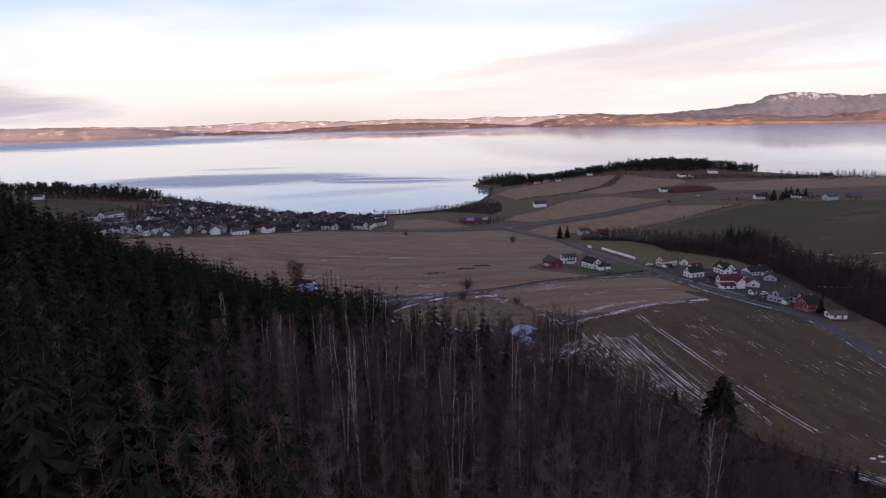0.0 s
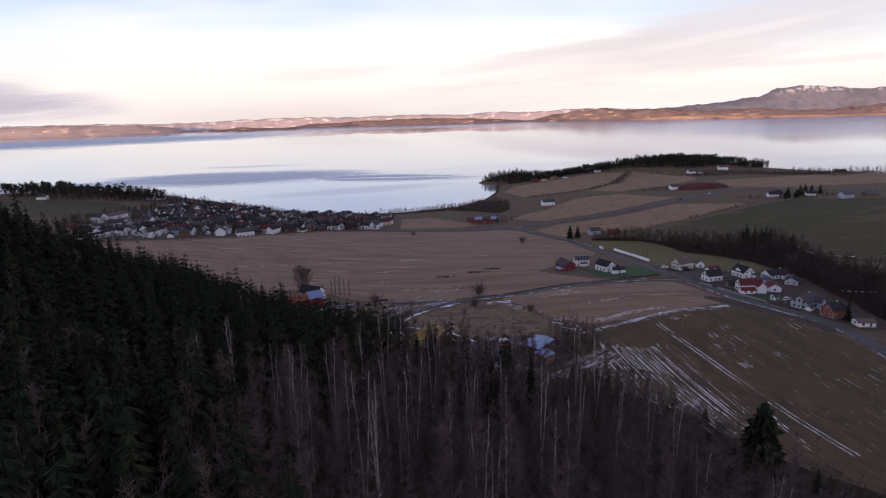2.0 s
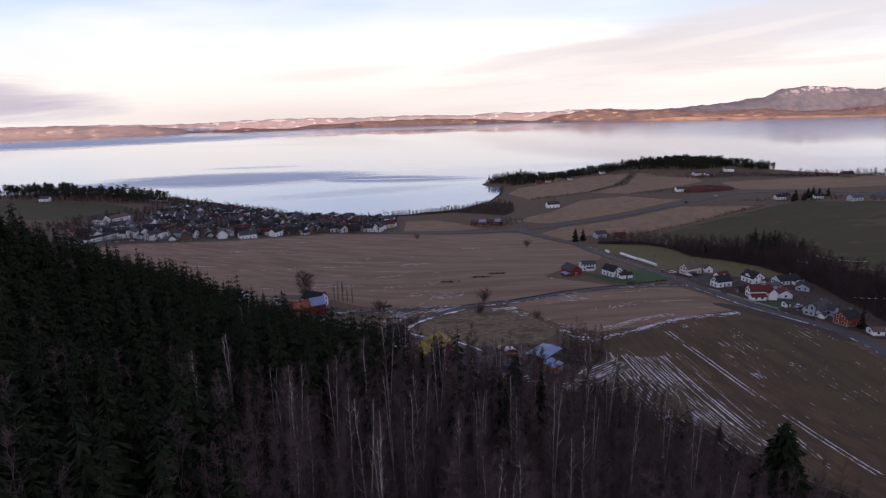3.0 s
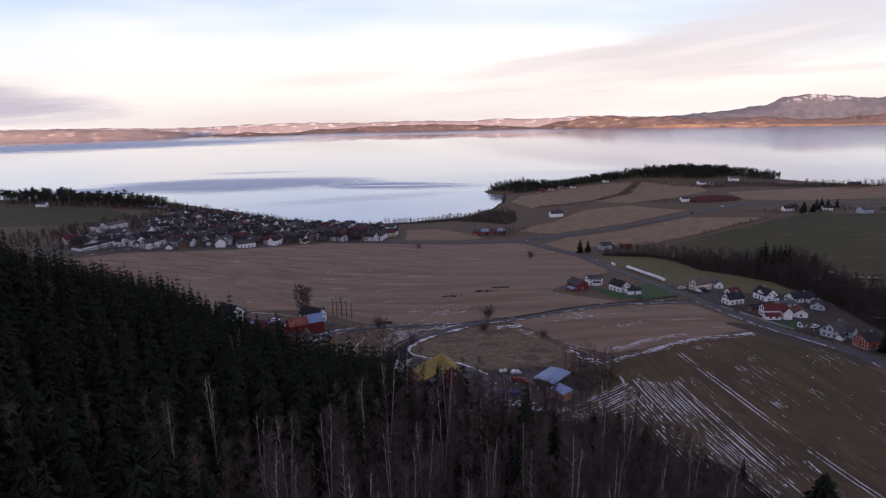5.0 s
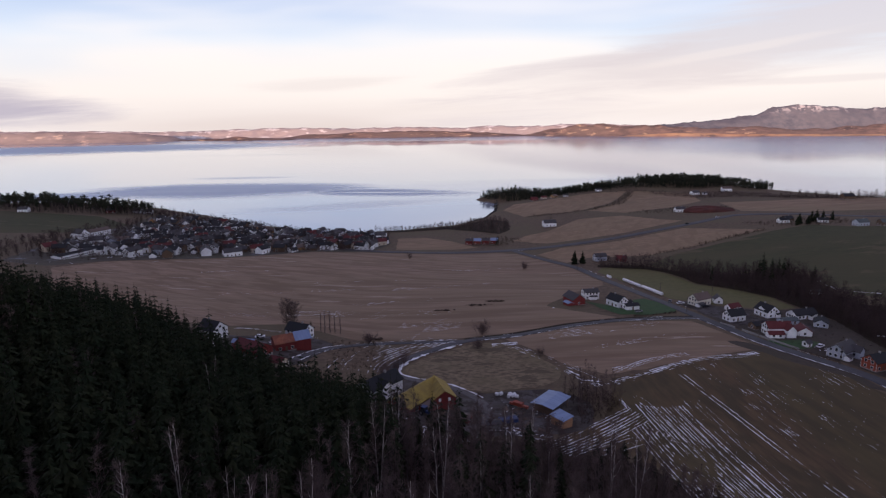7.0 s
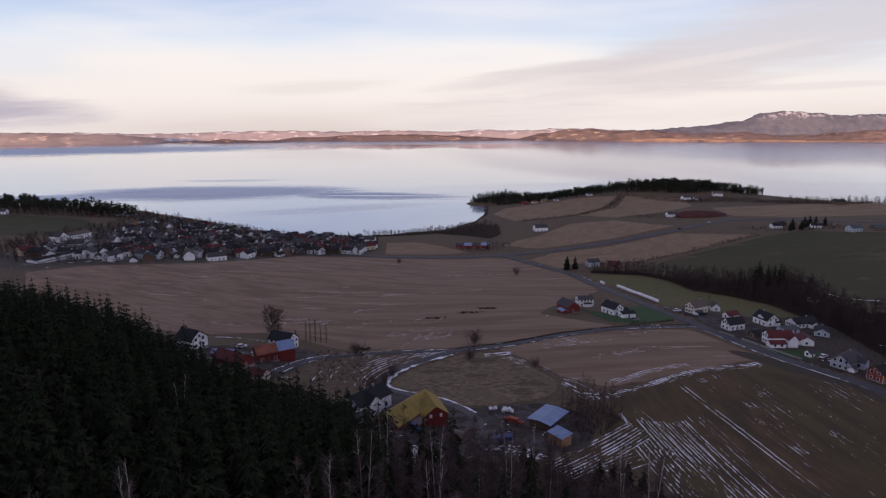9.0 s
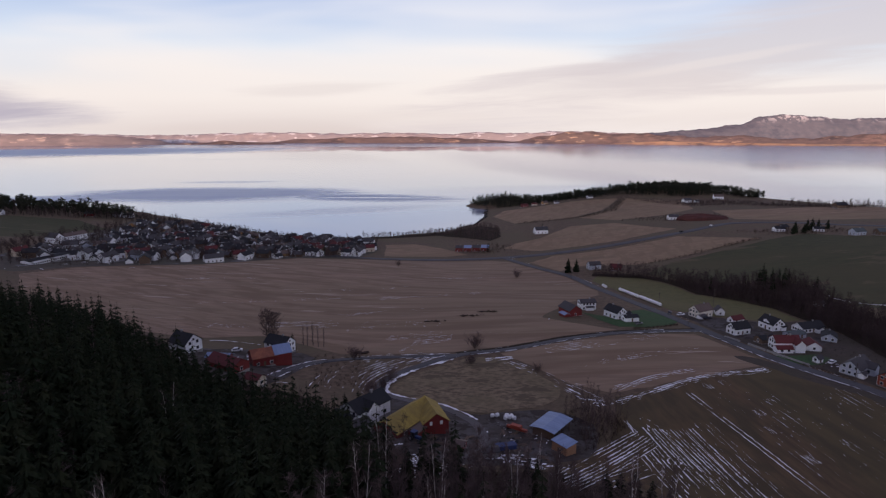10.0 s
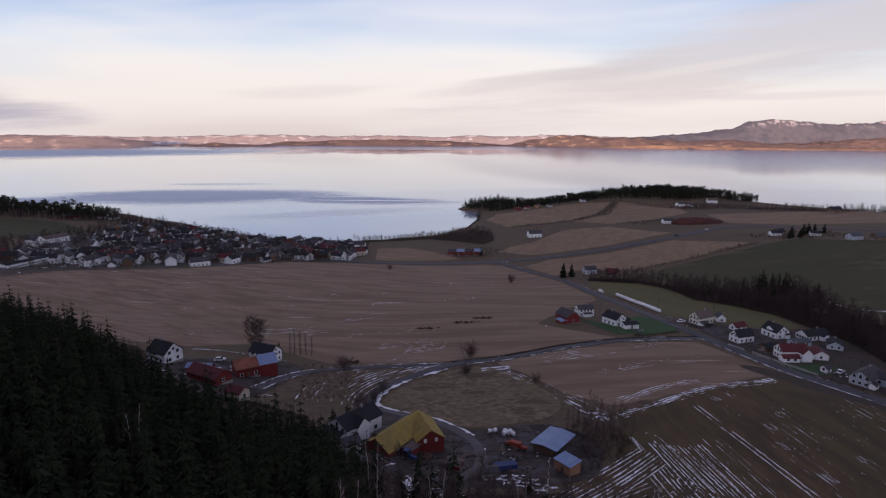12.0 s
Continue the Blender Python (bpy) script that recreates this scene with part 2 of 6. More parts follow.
# The blue of skylight on the roofs is put into the metal's colour.
METAL = surface("sheet_metal_skylight_blue", [(0.25, 0.33, 0.51), (0.21, 0.28, 0.44), (0.18, 0.24, 0.38)], 0.5, 0.15, 0.45, 0, (4, 0.4, 1), metal=0.2)
CONCRETE = surface("concrete", [(0.30, 0.29, 0.29), (0.22, 0.21, 0.21), (0.25, 0.24, 0.24)], 1.5, 0.3, 0.9)
GLASS = surface("dark_window_glass", [(0.03, 0.035, 0.045), (0.025, 0.03, 0.04), (0.02, 0.024, 0.03)], 0.4, 0.1, 0.12)
TRIM = paint("white_trim", (0.76, 0.76, 0.77))
BLUE = paint("blue_enamel", (0.025, 0.045, 0.14), 0.45)
SIGNAL = paint("orange_red_enamel", (0.32, 0.065, 0.04), 0.5)
RUBBER = paint("black_rubber", (0.02, 0.02, 0.022), 0.8)
PLASTIC = paint("white_plastic_wrap", (0.80, 0.81, 0.84), 0.35)
STEEL = paint("dull_steel", (0.18, 0.18, 0.19), 0.5)


def water_material():
    """Calm fjord water: mirror-like lanes and ruffled, rougher ones, with sky reflection partly put into the base
    colour.
    """
    m = bpy.data.materials.new("fjord_water")
    m.use_nodes = True
    k = Nodes(m.node_tree)
    co = k.add("ShaderNodeTexCoord").outputs["Object"]
    sx = k.add("ShaderNodeSeparateXYZ", {0: co})
    lanes = k.noise(k.place(co, (0.00035, 0.0021, 1), radians(4), (1.35, 0.4, 0)), 1.0, 3.0, 0.5, 0.8)
    wavy = k.noise(k.place(co, (0.0032, 0.0075, 1), radians(-6)), 1.0, 4.0, 0.55, 0.5)
    streak = k.noise(k.place(co, (0.0011, 0.022, 1), radians(-3)), 1.0, 4.0, 0.55, 0.6)

    def lane(x, y, wide, deep, lean):
        u = k.math("SUBTRACT", sx.outputs[0], x)
        v = k.math("SUBTRACT", k.math("SUBTRACT", sx.outputs[1], y), k.math("MULTIPLY", u, lean))
        u, v = k.math("DIVIDE", u, wide), k.math("DIVIDE", v, deep)
        far = k.math("SQRT", k.math("ADD", k.math("MULTIPLY", u, u), k.math("MULTIPLY", v, v)))
        far = k.math("ADD", far, k.math("MULTIPLY", k.math("SUBTRACT", wavy, 0.5), 0.6))
        return k.span(k.math("ADD", far, k.math("MULTIPLY", k.math("SUBTRACT", streak, 0.5), 0.9)), 1.3, 0.5)

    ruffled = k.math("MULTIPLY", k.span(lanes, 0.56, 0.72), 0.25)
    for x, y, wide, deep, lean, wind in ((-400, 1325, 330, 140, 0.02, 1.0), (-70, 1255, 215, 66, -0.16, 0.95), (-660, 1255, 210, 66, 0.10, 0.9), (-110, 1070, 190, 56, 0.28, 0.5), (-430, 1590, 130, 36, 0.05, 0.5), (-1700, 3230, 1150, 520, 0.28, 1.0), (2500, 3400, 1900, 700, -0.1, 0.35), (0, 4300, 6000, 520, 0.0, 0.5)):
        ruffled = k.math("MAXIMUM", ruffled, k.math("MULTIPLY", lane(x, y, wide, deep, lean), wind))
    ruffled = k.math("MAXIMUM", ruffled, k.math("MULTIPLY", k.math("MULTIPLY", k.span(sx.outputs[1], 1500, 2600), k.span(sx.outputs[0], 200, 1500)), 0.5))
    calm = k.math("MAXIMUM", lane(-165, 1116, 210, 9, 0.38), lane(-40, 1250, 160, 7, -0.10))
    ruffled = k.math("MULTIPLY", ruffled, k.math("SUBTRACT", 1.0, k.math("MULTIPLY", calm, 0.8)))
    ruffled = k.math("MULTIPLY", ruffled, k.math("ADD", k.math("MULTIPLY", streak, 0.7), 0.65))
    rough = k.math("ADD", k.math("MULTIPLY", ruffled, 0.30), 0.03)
    ripple = k.noise(k.place(co, (0.5, 1.2, 1)), 0.8, 3.0, 0.6)
    bump = k.add("ShaderNodeBump", {"Height": ripple, "Strength": 0.04, "Distance": 0.1})
    # Pale base stands in for reflected sky; ruffled lanes are coloured darker and bluer.
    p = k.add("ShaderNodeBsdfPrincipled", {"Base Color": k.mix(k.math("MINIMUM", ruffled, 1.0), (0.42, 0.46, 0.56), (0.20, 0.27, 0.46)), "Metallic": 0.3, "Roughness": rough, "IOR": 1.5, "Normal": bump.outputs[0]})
    k.tree.links.new(p.outputs[0], k.add("ShaderNodeOutputMaterial").inputs[0])
    return m


WATER = water_material()

# ---- the lie of the land ----
HILLS = [(x, y, 130.0) for x in (-300, -160, -60, 20, 110, 220, 360) for y in (-40, 80, 160, 240, 340, 480)]
HILLS += [(x, y, 260.0) for x in (-600, -300, -50, 150, 400, 750, 1100) for y in (640, 860, 1080)]
HILLS += [(-650, 100, 300.0), (-600, 400, 300.0), (700, 100, 300.0), (700, 400, 300.0), (1100, 500, 300.0)]
RISE = [24.9, -3.6, 1.2, -5.4, -13.3, 4.7, -21.6, -16.3, 28.8, 22.3, -2.4, 3.3, 28.6, 9.7, 0.2, -20.2, -22.8, 5.8, 33.0, 6.5, -18.0, -10.0, 18.3, 5.4, -23.2, -12.9, -9.3, 15.1, 16.5, -23.6, -24.2, 7.7, 5.8, -1.6, -24.0, 4.6, 13.7, -0.8, -13.8, -0.6, 7.4, -0.7, -2.9, 28.0, 13.1, 1.1, 20.7, -7.1, -24.9, -19.0, -12.9, 16.7, 10.0, 15.7, 3.0, -14.3, 19.1, -10.0, 8.1, 10.6, -6.0, 8.7, 12.5, 86.0, -6.8, -43.9, 21.3, 8.4]
COAST_X = [-5000, -1500, -900, -600, -448, -335, -226, -160, -44, 45, 85, 104, 125, 140, 150, 300, 500, 555, 590, 620, 660, 740, 900, 1500, 5000]
COAST_Y = [2000, 1500, 1300, 1200, 1070, 996, 893, 860, 847, 858, 895, 925, 975, 1100, 1165, 1185, 1150, 1060, 985, 930, 895, 870, 855, 850, 850]


def smooth(v):
    v = np.clip(v, 0, 1)
    return v * v * (3 - 2 * v)


def height(x, y):
    """Height of the ground over the fjord: broad hills, cut off along the coast, with an unseen high ridge added behind
    the walk to keep the low sun off the land.
    """
    x, y = np.asarray(x, float), np.asarray(y, float)
    cx, cy = np.clip(x, -650, 1150), np.clip(y, -120, 1250)
    z = 82.5 + 7.5 * cx / 500 - 45.0 * cy / 500
    for (a, b, s), r in zip(HILLS, RISE):
        z = z + r * np.exp(-((cx - a) ** 2 + (cy - b) ** 2) / (2 * s * s))
    z = z + 17 * np.exp(-(((x - 420) / 140) ** 2 + ((y - 1045) / 70) ** 2)) + 10 * np.exp(-(((x + 125) / 55) ** 2 + ((y - 165) / 60) ** 2)) + 7.5 * np.exp(-(((x - 15) / 42) ** 2 + ((y - 146) / 24) ** 2)) + 9 * np.exp(-(((x + 128) / 38) ** 2 + ((y - 175) / 55) ** 2)) + 150 * smooth((-y - 850) / 700) + 20 * smooth((-x - 650) / 1500)
    shore = (np.interp(x, COAST_X, COAST_Y) + 5 * np.sin(x / 17.0) + 3 * np.sin(x / 6.3 + 1) - y) * 0.34
    k = 3.0
    z = np.minimum(z, shore) - k * np.log1p(np.exp(-np.abs(z - shore) / k))
    point = 11 * (1 - ((x - 182) / 72) ** 2 - ((y - 1118) / 50) ** 2) + 1.2 * np.sin(x / 7.0) * np.sin(y / 9.0)
    return np.maximum(np.maximum(z, point), -4.0)


def H(x, y):
    return float(height(x, y))


def mesh_of(name, verts, faces, material):
    me = bpy.data.meshes.new(name)
    me.from_pydata([tuple(v) for v in verts], [], [tuple(f) for f in faces])
    me.materials.append(material)
    me.update()
    return me


def bulk(name, verts, tris, material):
    """A large triangle mesh from arrays."""
    verts, tris = np.ascontiguousarray(verts, np.float32), np.ascontiguousarray(tris, np.int32)
    me = bpy.data.meshes.new(name)
    me.vertices.add(len(verts))
    me.vertices.foreach_set("co", verts.ravel())
    me.loops.add(tris.size)
    me.loops.foreach_set("vertex_index", tris.ravel())
    me.polygons.add(len(tris))
    me.polygons.foreach_set("loop_start", np.arange(0, tris.size, 3, dtype=np.int32))
    me.materials.append(material)
    me.update(calc_edges=True)
    return me


def part(name, bm, material, parent, label=""):
    """Links a bmesh as one mesh object under a thing or a part."""
    me = bpy.data.meshes.new(name)
    bm.to_mesh(me)
    bm.free()
    me.materials.append(material)
    ob = new(name, me)
    ob.parent = parent
    if label:
        tagged(ob, label)
    return ob


def thing(name, label, category, at=(0, 0, 0), turn=0.0, group=""):
    ob = new(name)
    ob.empty_display_size = 0.5
    ob.matrix_basis = pose(at[0], at[1], at[2], 0, 0, turn)
    return tagged(ob, label, category, group)


def sheet(name, xs, ys, material, lift=0.0, label=""):
    gx, gy = np.meshgrid(xs, ys)
    gz = height(gx, gy) + lift
    verts = np.stack([gx, gy, gz], -1).reshape(-1, 3)
    w, i = len(xs), np.arange(len(xs) - 1)[None, :] + len(xs) * np.arange(len(ys) - 1)[:, None]
    i = i.ravel()
    tris = np.concatenate([np.stack([i, i + 1, i + w + 1], 1), np.stack([i, i + w + 1, i + w], 1)])
    ob = new(name, bulk(name, verts, tris, material))
    ob.data.polygons.foreach_set("use_smooth", np.ones(len(tris), bool))
    return tagged(ob, label, kind="structure")


xs = np.concatenate([np.arange(-4800, -700, 200), np.arange(-700, -400, 20), np.arange(-400, 600, 5), np.arange(600, 1300, 25), np.arange(1300, 4801, 200)])
ys = np.concatenate([np.arange(-2400, -160, 40), np.arange(-160, 60, 10), np.arange(60, 700, 5), np.arange(700, 1300, 8), np.arange(1300, 2200, 100)])
sheet("ground", xs, ys, GRASS, 0, "brown winter grassland sloping down to the fjord")

bm = bmesh.new()
bmesh.ops.create_grid(bm, x_segments=8, y_segments=8, size=1)
for v in bm.verts:
    v.co = Vector((v.co.x * 4900, 2850 + v.co.y * 2150, 0))
tagged(part("water", bm, WATER, None), "calm pale fjord water, reflected sky blue put into ruffled lanes", kind="structure")


def resample(points, step, closed=False):
    """Catmull-Rom points along a line, about step metres apart."""
    p = [Vector((*q, 0)) for q in points]
    out, count = [], len(p)
    for i in range(count if closed else count - 1):
        g = lambda j: p[j % count] if closed else p[min(max(j, 0), count - 1)]
        a, b, c, d = g(i - 1), g(i), g(i + 1), g(i + 2)
        m = max(1, round((c - b).length / step))
        for s in range(m):
            t = s / m
            out.append(0.5 * ((2 * b) + (c - a) * t + (2 * a - 5 * b + 4 * c - d) * t * t + (3 * b - a - 3 * c + d) * t ** 3))
    if not closed:
        out.append(p[-1])
    return out


def drape(name, outline, material, lift, label, wobble=1.3, cell=5.0, curved=False):
    """A patch of ground with an uneven border, laid on the land."""
    line = resample(outline, 5.0, True) if curved else []
    if not curved:
        for a, b in zip(outline, outline[1:] + outline[:1]):
            a, b = Vector((*a, 0)), Vector((*b, 0))
            m = max(1, round((b - a).length / 6))
            line += [a.lerp(b, s / m) for s in range(m)]
    line = [p + wobble * noise.noise_vector(p * 0.11) + 0.6 * wobble * noise.noise_vector(p * 0.45) for p in line]
    bm = bmesh.new()
    bm.faces.new([bm.verts.new((p.x, p.y, 0)) for p in line])
    lo = [min(p[i] for p in line) for i in (0, 1)]
    hi = [max(p[i] for p in line) for i in (0, 1)]
    for axis in (0, 1):
        at = math.ceil(lo[axis] / cell) * cell
        while at < hi[axis]:
            co, no = [0, 0, 0], [0, 0, 0]
            co[axis], no[axis] = at, 1
            bmesh.ops.bisect_plane(bm, geom=bm.verts[:] + bm.edges[:] + bm.faces[:], plane_co=co, plane_no=no)
            at += cell
    bmesh.ops.triangulate(bm, faces=bm.faces[:])
    zs = height([v.co.x for v in bm.verts], [v.co.y for v in bm.verts])
    for v, z in zip(bm.verts, zs):
        v.co.z = z + lift
    for f in bm.faces:
        f.smooth = True
        if f.normal.z < 0:
            f.normal_flip()
    return tagged(part(name, bm, material, None), label, kind="structure")


def ribbon(name, points, width, material, lift, label, step=5.0, shift=0.0):
    line = resample(points, step)
    bm = bmesh.new()
    rows = []
    for i, p in enumerate(line):
        d = (line[min(i + 1, len(line) - 1)] - line[max(i - 1, 0)]).normalized()
        side = Vector((d.y, -d.x, 0))
        row = []
        for s, drop in ((-0.65, -0.8), (-0.5, 0), (0.0, 0.06), (0.5, 0), (0.65, -0.8)):
            q = p + side * (s * width + shift)
            row.append(bm.verts.new((q.x, q.y, H(q.x, q.y) + lift + drop)))
        rows.append(row)
    for a, b in zip(rows, rows[1:]):
        for i in range(4):
            bm.faces.new((a[i], a[i + 1], b[i + 1], b[i]))
    for f in bm.faces:
        if f.normal.z < 0:
            f.normal_flip()
    return tagged(part(name, bm, material, None), label, kind="structure")


# ---- fields ----
BIG = [(-255, 466), (-237, 500), (-208, 519), (-163, 541), (-125, 581), (-98, 612), (-52, 614), (-1, 607), (77, 603), (94, 594), (108, 561), (126, 515), (131, 452), (128, 436), (100, 408), (72, 366), (104, 336), (75, 328), (47, 316), (22, 309), (-6, 306), (-28, 305), (-65, 332), (-96, 318), (-120, 322), (-165, 364), (-224, 412)]
drape("field_1", BIG, STUBBLE, 0.10, "broad brown stubble field with thin snow lines")
drape("field_2", [(41, 305), (74, 320), (102, 327), (138, 328), (144, 308), (149, 284), (101, 267), (74, 258), (61, 268), (52, 287)], STUBBLE, 0.10, "brown stubble field between two lanes")
drape("field_3", [(21, 297), (35, 300), (48, 286), (55, 270), (56, 259), (46, 248), (34, 244), (19, 241), (5, 247), (-5, 255), (-8, 264), (0, 276)], PASTURE, 0.14, "rounded dry pasture with tufted grass", curved=True)
drape("field_4", [(74, 254), (102, 265), (147, 279), (158, 264), (166, 246), (168, 225), (169, 196), (160, 160), (140, 120), (112, 118), (97, 132), (86, 143), (78, 168), (66, 184), (56, 196), (42, 203), (56, 214), (66, 230)], OLIVE, 0.10, "olive-brown winter field with rows of melting snow")
drape("field_5", [(141, 494), (150, 510), (179, 492), (188, 466), (189, 430), (203, 408), (212, 384), (212, 356), (196, 352), (174, 362), (152, 384), (150, 420), (146, 450)], MEADOW, 0.10, "dull green meadow behind the road")
drape("field_6", [(186, 506), (220, 537), (266, 553), (304, 568), (334, 582), (377, 598), (400, 575), (520, 540), (520, 330), (300, 340), (262, 380), (262, 440), (232, 450), (205, 470)], GREEN, 0.10, "wide dark green winter meadow")
drape("lawn", [(98, 377), (101, 358), (107, 343), (121, 340), (137, 346), (144, 354), (140, 369), (136, 384), (128, 381), (121, 364), (113, 354), (106, 368)], LAWN, 0.16, "fresh green lawn round the white house")
drape("field_7", [(133, 948), (160, 1011), (270, 1016), (335, 991), (276, 892), (223, 846), (147, 846)], STUBBLE_LIGHT, 0.10, "pale stubble field on the headland")
drape("field_8", [(103, 665), (120, 690), (147, 705), (200, 770), (252, 762), (276, 706), (292, 683), (214, 648), (132, 636)], STUBBLE_LIGHT, 0.10, "pale brown field above the highway")
drape("field_9", [(112, 585), (140, 608), (200, 614), (272, 638), (330, 592), (247, 556), (198, 542), (150, 556), (128, 540)], STUBBLE_LIGHT, 0.10, "pale brown field below the highway")
drape("field_10", [(380, 729), (401, 821), (473, 818), (620, 830), (760, 800), (700, 690), (532, 689), (431, 694)], STUBBLE_LIGHT, 0.10, "pale stubble field on the far plateau")
drape("field_11", [(-20, 640), (40, 632), (62, 640), (40, 690), (10, 735), (-20, 735)], STUBBLE_LIGHT, 0.10, "small pale field by the shore road")
drape("field_12", [(230, 838), (290, 890), (345, 985), (420, 940), (390, 850), (330, 800), (262, 785)], STUBBLE_LIGHT, 0.10, "pale field below the wooded headland")
drape("field_13", [(-540, 640), (-520, 790), (-436, 790), (-385, 798), (-331, 750), (-330, 690), (-356, 645), (-420, 600)], GREEN, 0.10, "green hillside meadow above the village")
drape("field_14", [(250, 335), (300, 338), (420, 325), (420, 230), (250, 220), (215, 240), (218, 300)], GREEN, 0.10, "dark green meadow behind the stream wood")
drape("stream_bank", [(147, 513), (150, 522), (165, 516), (182, 506), (196, 478), (210, 460), (232, 452), (262, 445), (264, 420), (256, 395), (250, 366), (262, 330), (262, 300), (234, 270), (224, 225), (206, 190), (198, 205), (200, 250), (206, 290), (214, 330), (214, 355), (213, 384), (204, 408), (191, 430), (190, 466), (180, 492)], FLOOR, 0.24, "dark ground under the trees along the stream")
drape("shore_strip", [(-60, 838), (0, 832), (60, 838), (100, 860), (120, 820), (112, 745), (96, 720), (70, 760), (39, 800), (-33, 806)], FLOOR, 0.14, "dark wooded strip along the shore")
drape("village_ground", [(-300, 480), (-262, 472), (-240, 502), (-208, 522), (-163, 544), (-125, 584), (-98, 616), (-45, 620), (-26, 690), (-36, 770), (-96, 810), (-210, 838), (-294, 890), (-345, 850), (-330, 760), (-330, 640)], VILLAGE, 0.08, "dark gardens and lanes of the village")
drape("forest_floor", [(-230, 20), (110, 10), (118, 110), (97, 130), (84, 143), (76, 168), (60, 186), (40, 200), (25, 197), (-2, 196), (-12, 208), (-21, 226), (-28, 242), (-43, 250), (-68, 260), (-88, 282), (-105, 310), (-165, 350), (-240, 380)], FLOOR, 0.06, "dark leaf-strewn forest floor")
drape("farmyard", [(-14, 212), (-4, 204), (14, 200), (40, 205), (54, 214), (58, 232), (48, 244), (34, 242), (19, 239), (5, 244), (-6, 250), (-20, 240)], GRAVEL, 0.2, "muddy gravel farmyard", curved=True)
drape("driveway", [(149, 372), (160, 376), (168, 362), (186, 352), (176, 340), (180, 324), (196, 322), (204, 326), (206, 318), (190, 308), (176, 312), (172, 322), (158, 318), (154, 336)], GRAVEL, 0.18, "grey gravel drives between the houses")
drape("hamlet_ground", [(151, 348), (152, 322), (158, 302), (165, 282), (175, 264), (182, 240), (194, 240), (204, 262), (212, 300), (214, 345), (205, 352), (190, 350), (172, 360), (160, 356)], VERGE, 0.13, "dark gardens between the hamlet houses")
drape("verge", [(140, 294), (147, 291), (154, 281), (160, 271), (166, 261), (170, 250), (170, 236), (166, 240), (164, 250), (157, 261), (150, 270), (147, 279), (141, 286)], VERGE, 0.15, "dark trodden verge between road and field", curved=True)
drape("garden", [(158, 294), (166, 294), (178, 296), (182, 290), (172, 282), (164, 282), (160, 286)], LAWN, 0.17, "small green garden by the road")
drape("farmyard_west", [(-96, 290), (-80, 300), (-50, 305), (-38, 296), (-40, 282), (-46, 262), (-56, 248), (-72, 262)], GRAVEL, 0.2, "gravel yard of the western farm", curved=True)

# ---- roads and lanes ----
MAIN = [(92, 618), (113, 561), (130, 517), (136, 452), (142, 379), (147, 333), (152, 305), (157, 286), (163, 273), (169, 261), (174, 248), (175, 232), (173, 215), (170, 196), (168, 175)]
HIGHWAY = [(-120, 662), (-43, 626), (-1, 617), (30, 613), (78, 614), (127, 618), (207, 631), (287, 658), (328, 680), (362, 694), (415, 676), (451, 645), (500, 625), (640, 610)]
LANE = [(146, 334), (125, 333), (104, 331), (75, 323), (47, 311), (22, 304), (3, 288), (-6, 276), (-10, 266), (-10, 256)]
YARD = [(-10, 258), (-4, 252), (9, 246), (16, 239), (20, 233), (22, 224), (20, 212), (12, 204), (2, 202)]
WEST = [(22, 304), (-6, 302), (-24, 298), (-36, 291), (-44, 280), (-49, 266)]
ribbon("road", MAIN, 5.5, ASPHALT, 0.35, "grey asphalt road through the hamlet")
ribbon("highway", HIGHWAY, 8.5, ASPHALT, 0.5, "grey highway across the fields")
ribbon("lane", LANE, 3.3, ASPHALT, 0.35, "narrow asphalt farm lane")
ribbon("farm_track", YARD, 3.2, TRACK, 0.33, "curving gravel farm track")
ribbon("farm_track_west", WEST, 2.9, ASPHALT, 0.31, "narrow lane to the western farm")

ribbon("ditch", LANE[:6], 1.6, FLOOR, 0.22, "dark overgrown ditch beside the lane", shift=3.2)

# ---- far shore ----
rnd = random.Random(7)


def far_range(name, x0, x1, shore, crest, material, label, depth=300.0, rough=14.0):
    """A range of hills across the fjord. shore, crest: (x, value) profiles of the waterline's y and the skyline's height."""
    cols, rows = int((x1 - x0) / 14), 22
    sx, sy = zip(*shore)
    hx, hz = zip(*crest)
    verts, tris = [], []
    for j in range(rows):
        f = j / (rows - 1)
        for i in range(cols + 1):
            x = x0 + (x1 - x0) * i / cols
            top = np.interp(x, hx, hz)
            y = np.interp(x, sx, sy) + 10 * math.sin(x / 90) + f * depth
            wild = noise.fractal(Vector((x / 120, y / 90, 3.0)), 0.8, 2.1, 6)
            z = top * smooth(f * 1.05) ** 0.8 + rough * wild * f ** 0.6 * min(1, top / 40 + 0.2)
            verts.append((x, min(y, 4930), z - 2 if j == 0 else max(z, 0.5 + f)))
    for j in range(rows - 1):
        for i in range(cols):
            a = j * (cols + 1) + i
            tris += [(a, a + 1, a + cols + 2), (a, a + cols + 2, a + cols + 1)]
    return tagged(new(name, bulk(name, verts, tris, material)), label, kind="structure")


far_range("backdrop_hills_snowy", -3800, 1900, [(-3800, 4700), (1900, 4700)], [(-3800, 60), (-2840, 63), (-2370, 57), (-1930, 48), (-1530, 54), (-1160, 68), (-830, 70), (-580, 63), (-70, 66), (360, 60), (580, 74), (880, 67), (1150, 77), (1370, 83), (1690, 67), (1900, 50)], FARSNOW, "distant low hills dusted with snow, haze in their colour", 130, 8)
